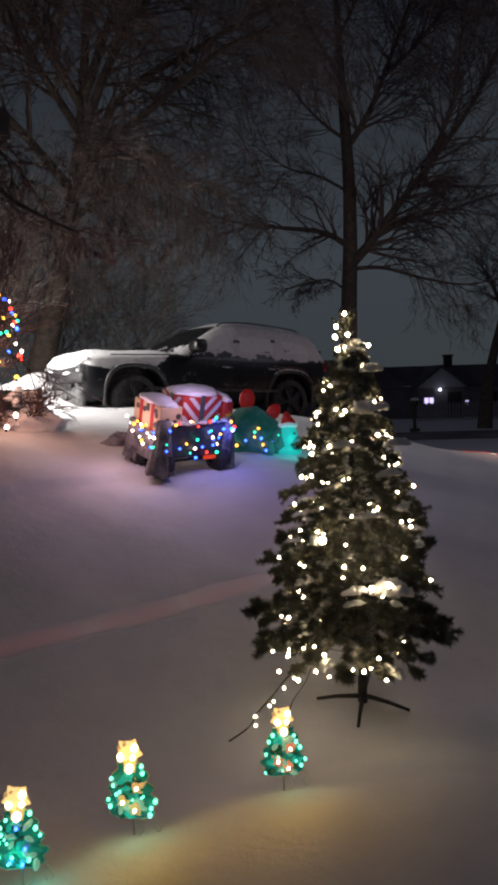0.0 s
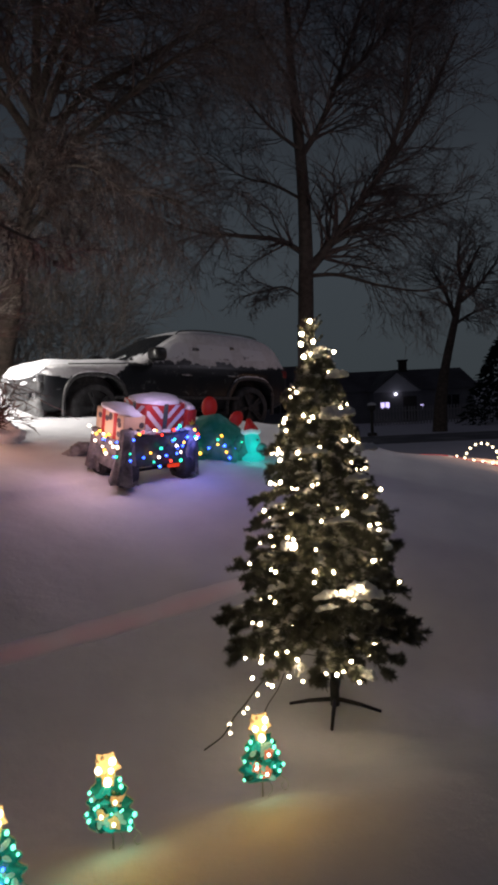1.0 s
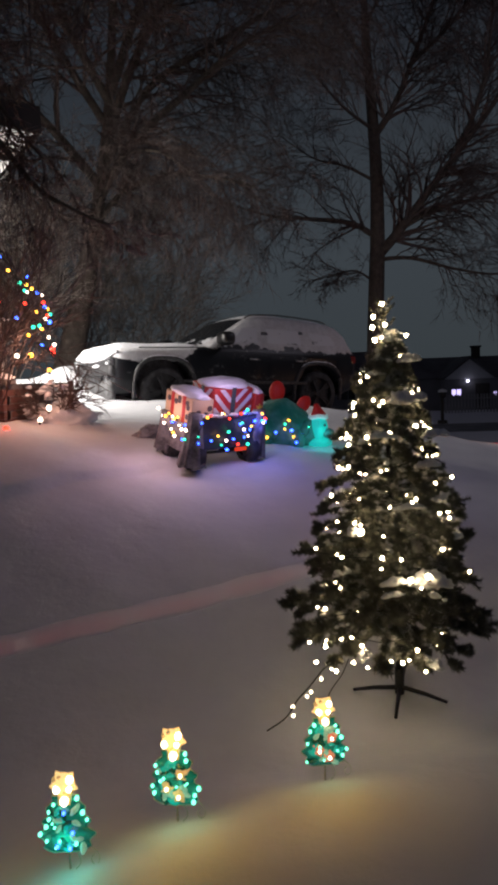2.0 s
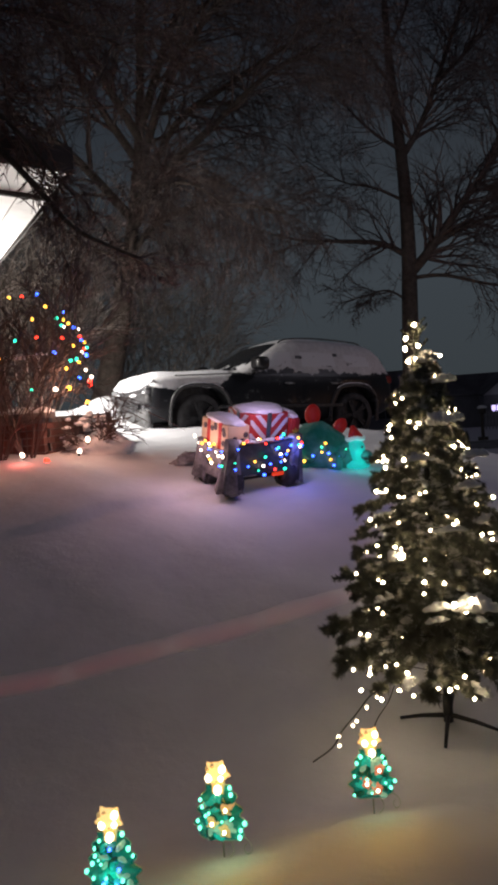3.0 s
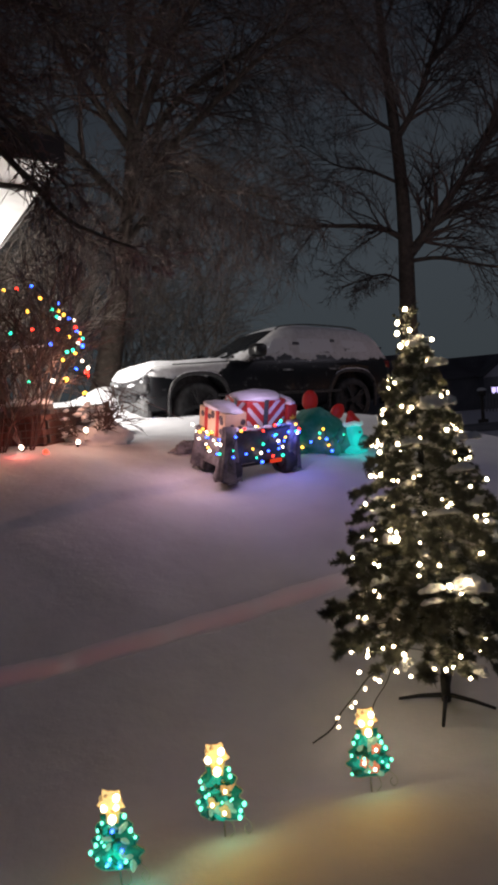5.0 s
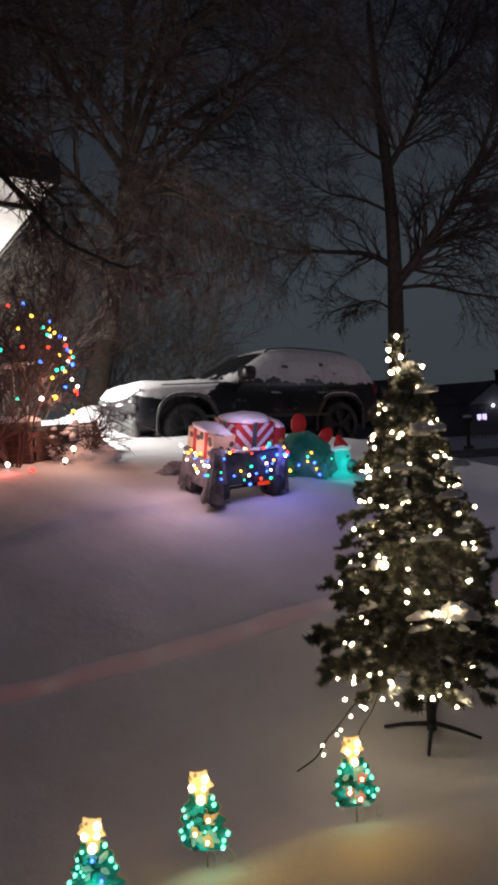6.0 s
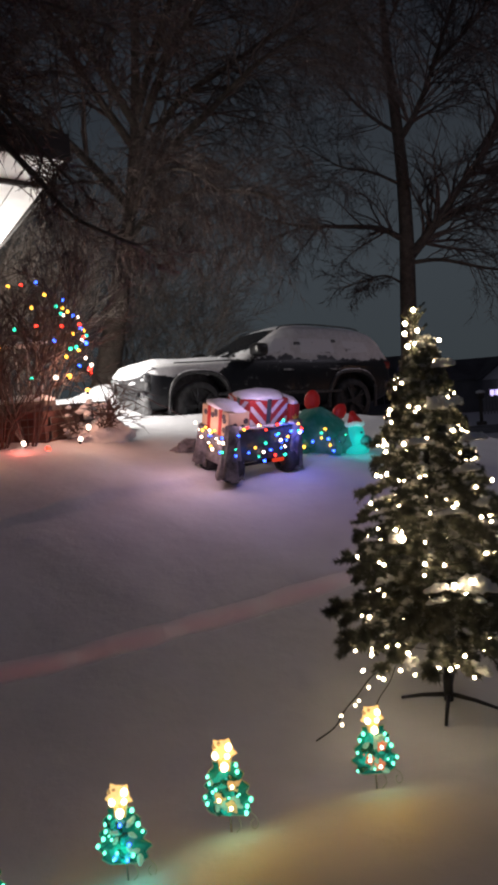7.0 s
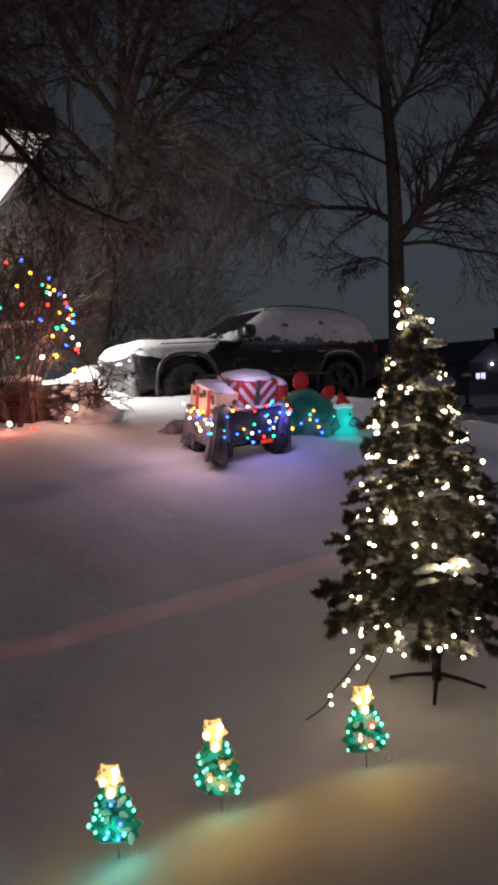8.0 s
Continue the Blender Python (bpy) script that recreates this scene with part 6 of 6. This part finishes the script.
def far_house(x, y, w, d, wall_h, roof_h, gable_x, lit, label):
    g = gz(x, y) - 0.1
    house = thing("house", Matrix.Translation((x, y, g)), label, "house")
    bm = box(bmesh.new(), (w, d, wall_h), (0, 0, wall_h / 2))
    part("wall", bm, house_wall_mat, house, smooth=False)
    bm = gable_prism(w, d, roof_h)
    bm.transform(Matrix.Translation((0, 0, wall_h)))
    part("roof", bm, shingle, house, "dark shingle roof", smooth=False)
    if gable_x is not None:
        gw = 3.2
        bm = box(bmesh.new(), (gw, 1.6, wall_h), (gable_x, -d / 2 - 0.6, wall_h / 2))
        part("porch_front", bm, house_wall_mat, house, smooth=False)
        bm = bmesh.new()
        v = [bm.verts.new(p) for p in ((gable_x - gw / 2 - 0.1, -d / 2 - 1.5, wall_h), (gable_x + gw / 2 + 0.1, -d / 2 - 1.5, wall_h), (gable_x, -d / 2 - 1.5, wall_h + roof_h * 0.86))]
        f = bm.faces.new(v)
        ext = bmesh.ops.extrude_face_region(bm, geom=[f])
        for q in ext["geom"]:
            if isinstance(q, bmesh.types.BMVert):
                q.co.y += 1.5 + d / 2
        bmesh.ops.recalc_face_normals(bm, faces=bm.faces[:])
        part("gable", bm, house_gable_mat, house, "pale gable front", smooth=False)
        for side in (-1, 1):
            bm = bmesh.new()
            ln = math.hypot(gw / 2 + 0.3, roof_h * 0.86)
            m = Matrix.Translation((gable_x + side * (gw / 4 + 0.05), -d / 4 - 0.6, wall_h + roof_h * 0.43 + 0.08)) @ Matrix.Rotation(side * math.atan2(roof_h * 0.86, gw / 2 + 0.1), 4, "Y")
            box(bm, (ln, d / 2 + 2.2, 0.14), (0, 0, 0), 0.02)
            bm.transform(m)
            part("gable_roof", bm, shingle, house, smooth=False)
        bm = box(bmesh.new(), (0.95, 0.06, 2.0), (gable_x + 0.9, -d / 2 - 1.42, 1.02), 0.02)
        part("door", bm, fascia_dark, house, "dark front door")
        window_on(house, gable_x - 0.85, -d / 2 - 1.42, 1.45, 0.62, 0.42, lit, "small window glowing violet white")
    for wx in (-w * 0.36, w * 0.18, w * 0.36):
        if gable_x is None or abs(wx - gable_x) > 2.8:
            window_on(house, wx, -d / 2 - 0.02, 1.45, 1.1, 1.0, dark_glass, "unlit window")
    bm = box(bmesh.new(), (0.55, 0.5, 1.3), ((gable_x or 0) + 1.8, -0.2, wall_h + roof_h + 0.1), 0.03)
    box(bm, (0.68, 0.62, 0.14), ((gable_x or 0) + 1.8, -0.2, wall_h + roof_h + 0.7), 0.02)
    part("chimney", bm, chimney_brick, house, "dark brick chimney")
    return house


main_house = far_house(13.1, 52, 12, 7, 2.35, 1.55, 0.0, lit_glass, "low house with dark roof, pale gable and one lit window")
for wx, wz in ((1.72, 1.30),):
    window_on(main_house, wx, -4.92, wz, 0.20, 0.26, lit_glass, "small pale lit window")
far_house(4.2, 60, 10, 8, 2.6, 2.2, None, dark_glass, "dark unlit house with broad shingle roof across the street")
porch_bulb = thing("porch_lamp", Matrix.Translation((13.0, 47.0, gz(14, 47) + 1.95)), "bright white porch lamp on the far house", "wall lamp")
part("globe", ball(bmesh.new(), 0.09, Matrix(), 2), Mat("porch_lamp_glass", (0.9, 0.9, 1.0), 0.3).glow((0.85, 0.82, 1.0), 5).unsampled(), porch_bulb)
lamp("porch_lamp_light", "POINT", (13.0, 46.7, gz(14, 47) + 1.95), 0.8, (0.8, 0.78, 1.0), 0.1)

# picket fence before the far house
fence_paint = Mat("weathered_fence_paint", (0.30, 0.30, 0.31), 0.8).vary((0.22, 0.22, 0.23), 3)
fence = thing("picket_fence", Matrix(), "weathered grey picket fence before the far house", "fence")
bm = bmesh.new()
box(bm, (0.11, 0.025, 1.15), (0, 0, 0.575), 0.004)
picket_mesh = bpy.data.meshes.new("picket")
bm.to_mesh(picket_mesh)
bm.free()
picket_mesh.materials.append(fence_paint.m)
for k in range(64):
    fx = 10.3 + k * 0.19
    p = new("picket", picket_mesh)
    p.parent = fence
    p.matrix_basis = pose(fx, 42, gz(fx, 42) - 0.05, random.uniform(-1, 1), random.uniform(-1.2, 1.2), 0)
for z in (0.3, 0.85):
    tube("rail", [(10.2, 42.03, gz(10.2, 42) + z), (16, 42.03, gz(16, 42) + z), (22.5, 42.03, gz(22.5, 42) + z)], 0.035, fence_paint, fence, sides=4)

mailbox = thing("mailbox", Matrix.Translation((6.95, 29, gz(6.95, 29))), "dark mailbox on a post capped with snow", "mailbox")
part("post", box(bmesh.new(), (0.12, 0.12, 1.1), (0, 0, 0.55), 0.01), fascia_dark, mailbox)
part("foot", box(bmesh.new(), (0.36, 0.3, 0.16), (0, 0, 0.06), 0.02), fascia_dark, mailbox)
bm = box(bmesh.new(), (0.24, 0.5, 0.24), (0, 0, 1.2), 0.05)
part("box", bm, fascia_dark, mailbox)
part("snow_cap", lump(bmesh.new(), (0.17, 0.28, 0.1), Matrix.Translation((0, 0, 1.32)), 3, 0.2, 3), snow_clump, mailbox, "snow cap")

# leaning tree and dark evergreens across the street
b3 = (10.3, 30, gz(10.3, 30) - 0.2)
bare_tree(b3, [(10.2, 30, b3[2], 0.34), (10.3, 30, 0.6, 0.27), (10.52, 30, 2.0, 0.20), (10.8, 30, 3.2, 0.17), (11.05, 30, 4.2, 0.15), (11.4, 30, 5.6, 0.10), (12.2, 30, 7.2, 0.05)],
          [([(11.0, 30, 4.2), (10.6, 30, 5.2), (10.0, 30, 6.3)], 0.12, 26, 1.5), ([(11.2, 30, 4.8), (12.0, 30, 5.4), (13.0, 30, 6.6)], 0.12, 26, 1.5),
           ([(10.9, 30, 3.8), (11.8, 30, 4.3), (12.8, 30, 4.6)], 0.08, 22, 1.2), ([(11.4, 30, 5.4), (11.2, 30, 6.6), (11.4, 30, 8.0)], 0.1, 26, 1.6)],
          "leaning bare tree across the street", 15, {2: 6, 1: 5}, 0.02, 0.02)
evergreen_mat = Mat("dark_evergreen", (0.022, 0.030, 0.025), 0.9, spec=0.1).vary((0.015, 0.02, 0.018), 2)


def evergreen(x, y, h, r, seed):
    rng = random.Random(seed)
    t = thing("evergreen_tree", Matrix.Translation((x, y, gz(x, y))), "dark evergreen tree across the street", "tree", group="evergreens across the street")
    tube("trunk", [(0, 0, -0.2), (0, 0, h * 0.5), (0, 0, h * 0.97)], [0.16, 0.10, 0.02], bark, t, sides=8)
    verts, faces = [], []
    for _ in range(2600):
        u = rng.random() ** 0.75
        z = h * (0.08 + 0.92 * u)
        rr = r * (1 - u) ** 0.75 * math.sqrt(rng.uniform(0.15, 1.15)) + 0.05
        a = rng.uniform(0, 2 * math.pi)
        c = Vector((rr * math.cos(a), rr * math.sin(a), z - rr * 0.25))
        d = Vector((math.cos(a), math.sin(a), rng.uniform(-0.6, 0.3))) * rng.uniform(0.15, 0.34)
        w = d.cross(Vector((rng.gauss(0, 1), rng.gauss(0, 1), rng.gauss(0, 1)))).normalized() * rng.uniform(0.04, 0.09)
        n = len(verts)
        verts += [c - w, c + w, c + d + w * 0.4, c + d - w * 0.4]
        faces.append((n, n + 1, n + 2, n + 3))
    raw("crown", verts, faces, evergreen_mat, t, smooth=False)


for k, (ex, ey, eh, er) in enumerate(((15.9, 36, 4.6, 2.4), (18.2, 37, 6.4, 2.8), (20.8, 36, 6, 2.6))):
    evergreen(ex, ey, eh, er, 40 + k)
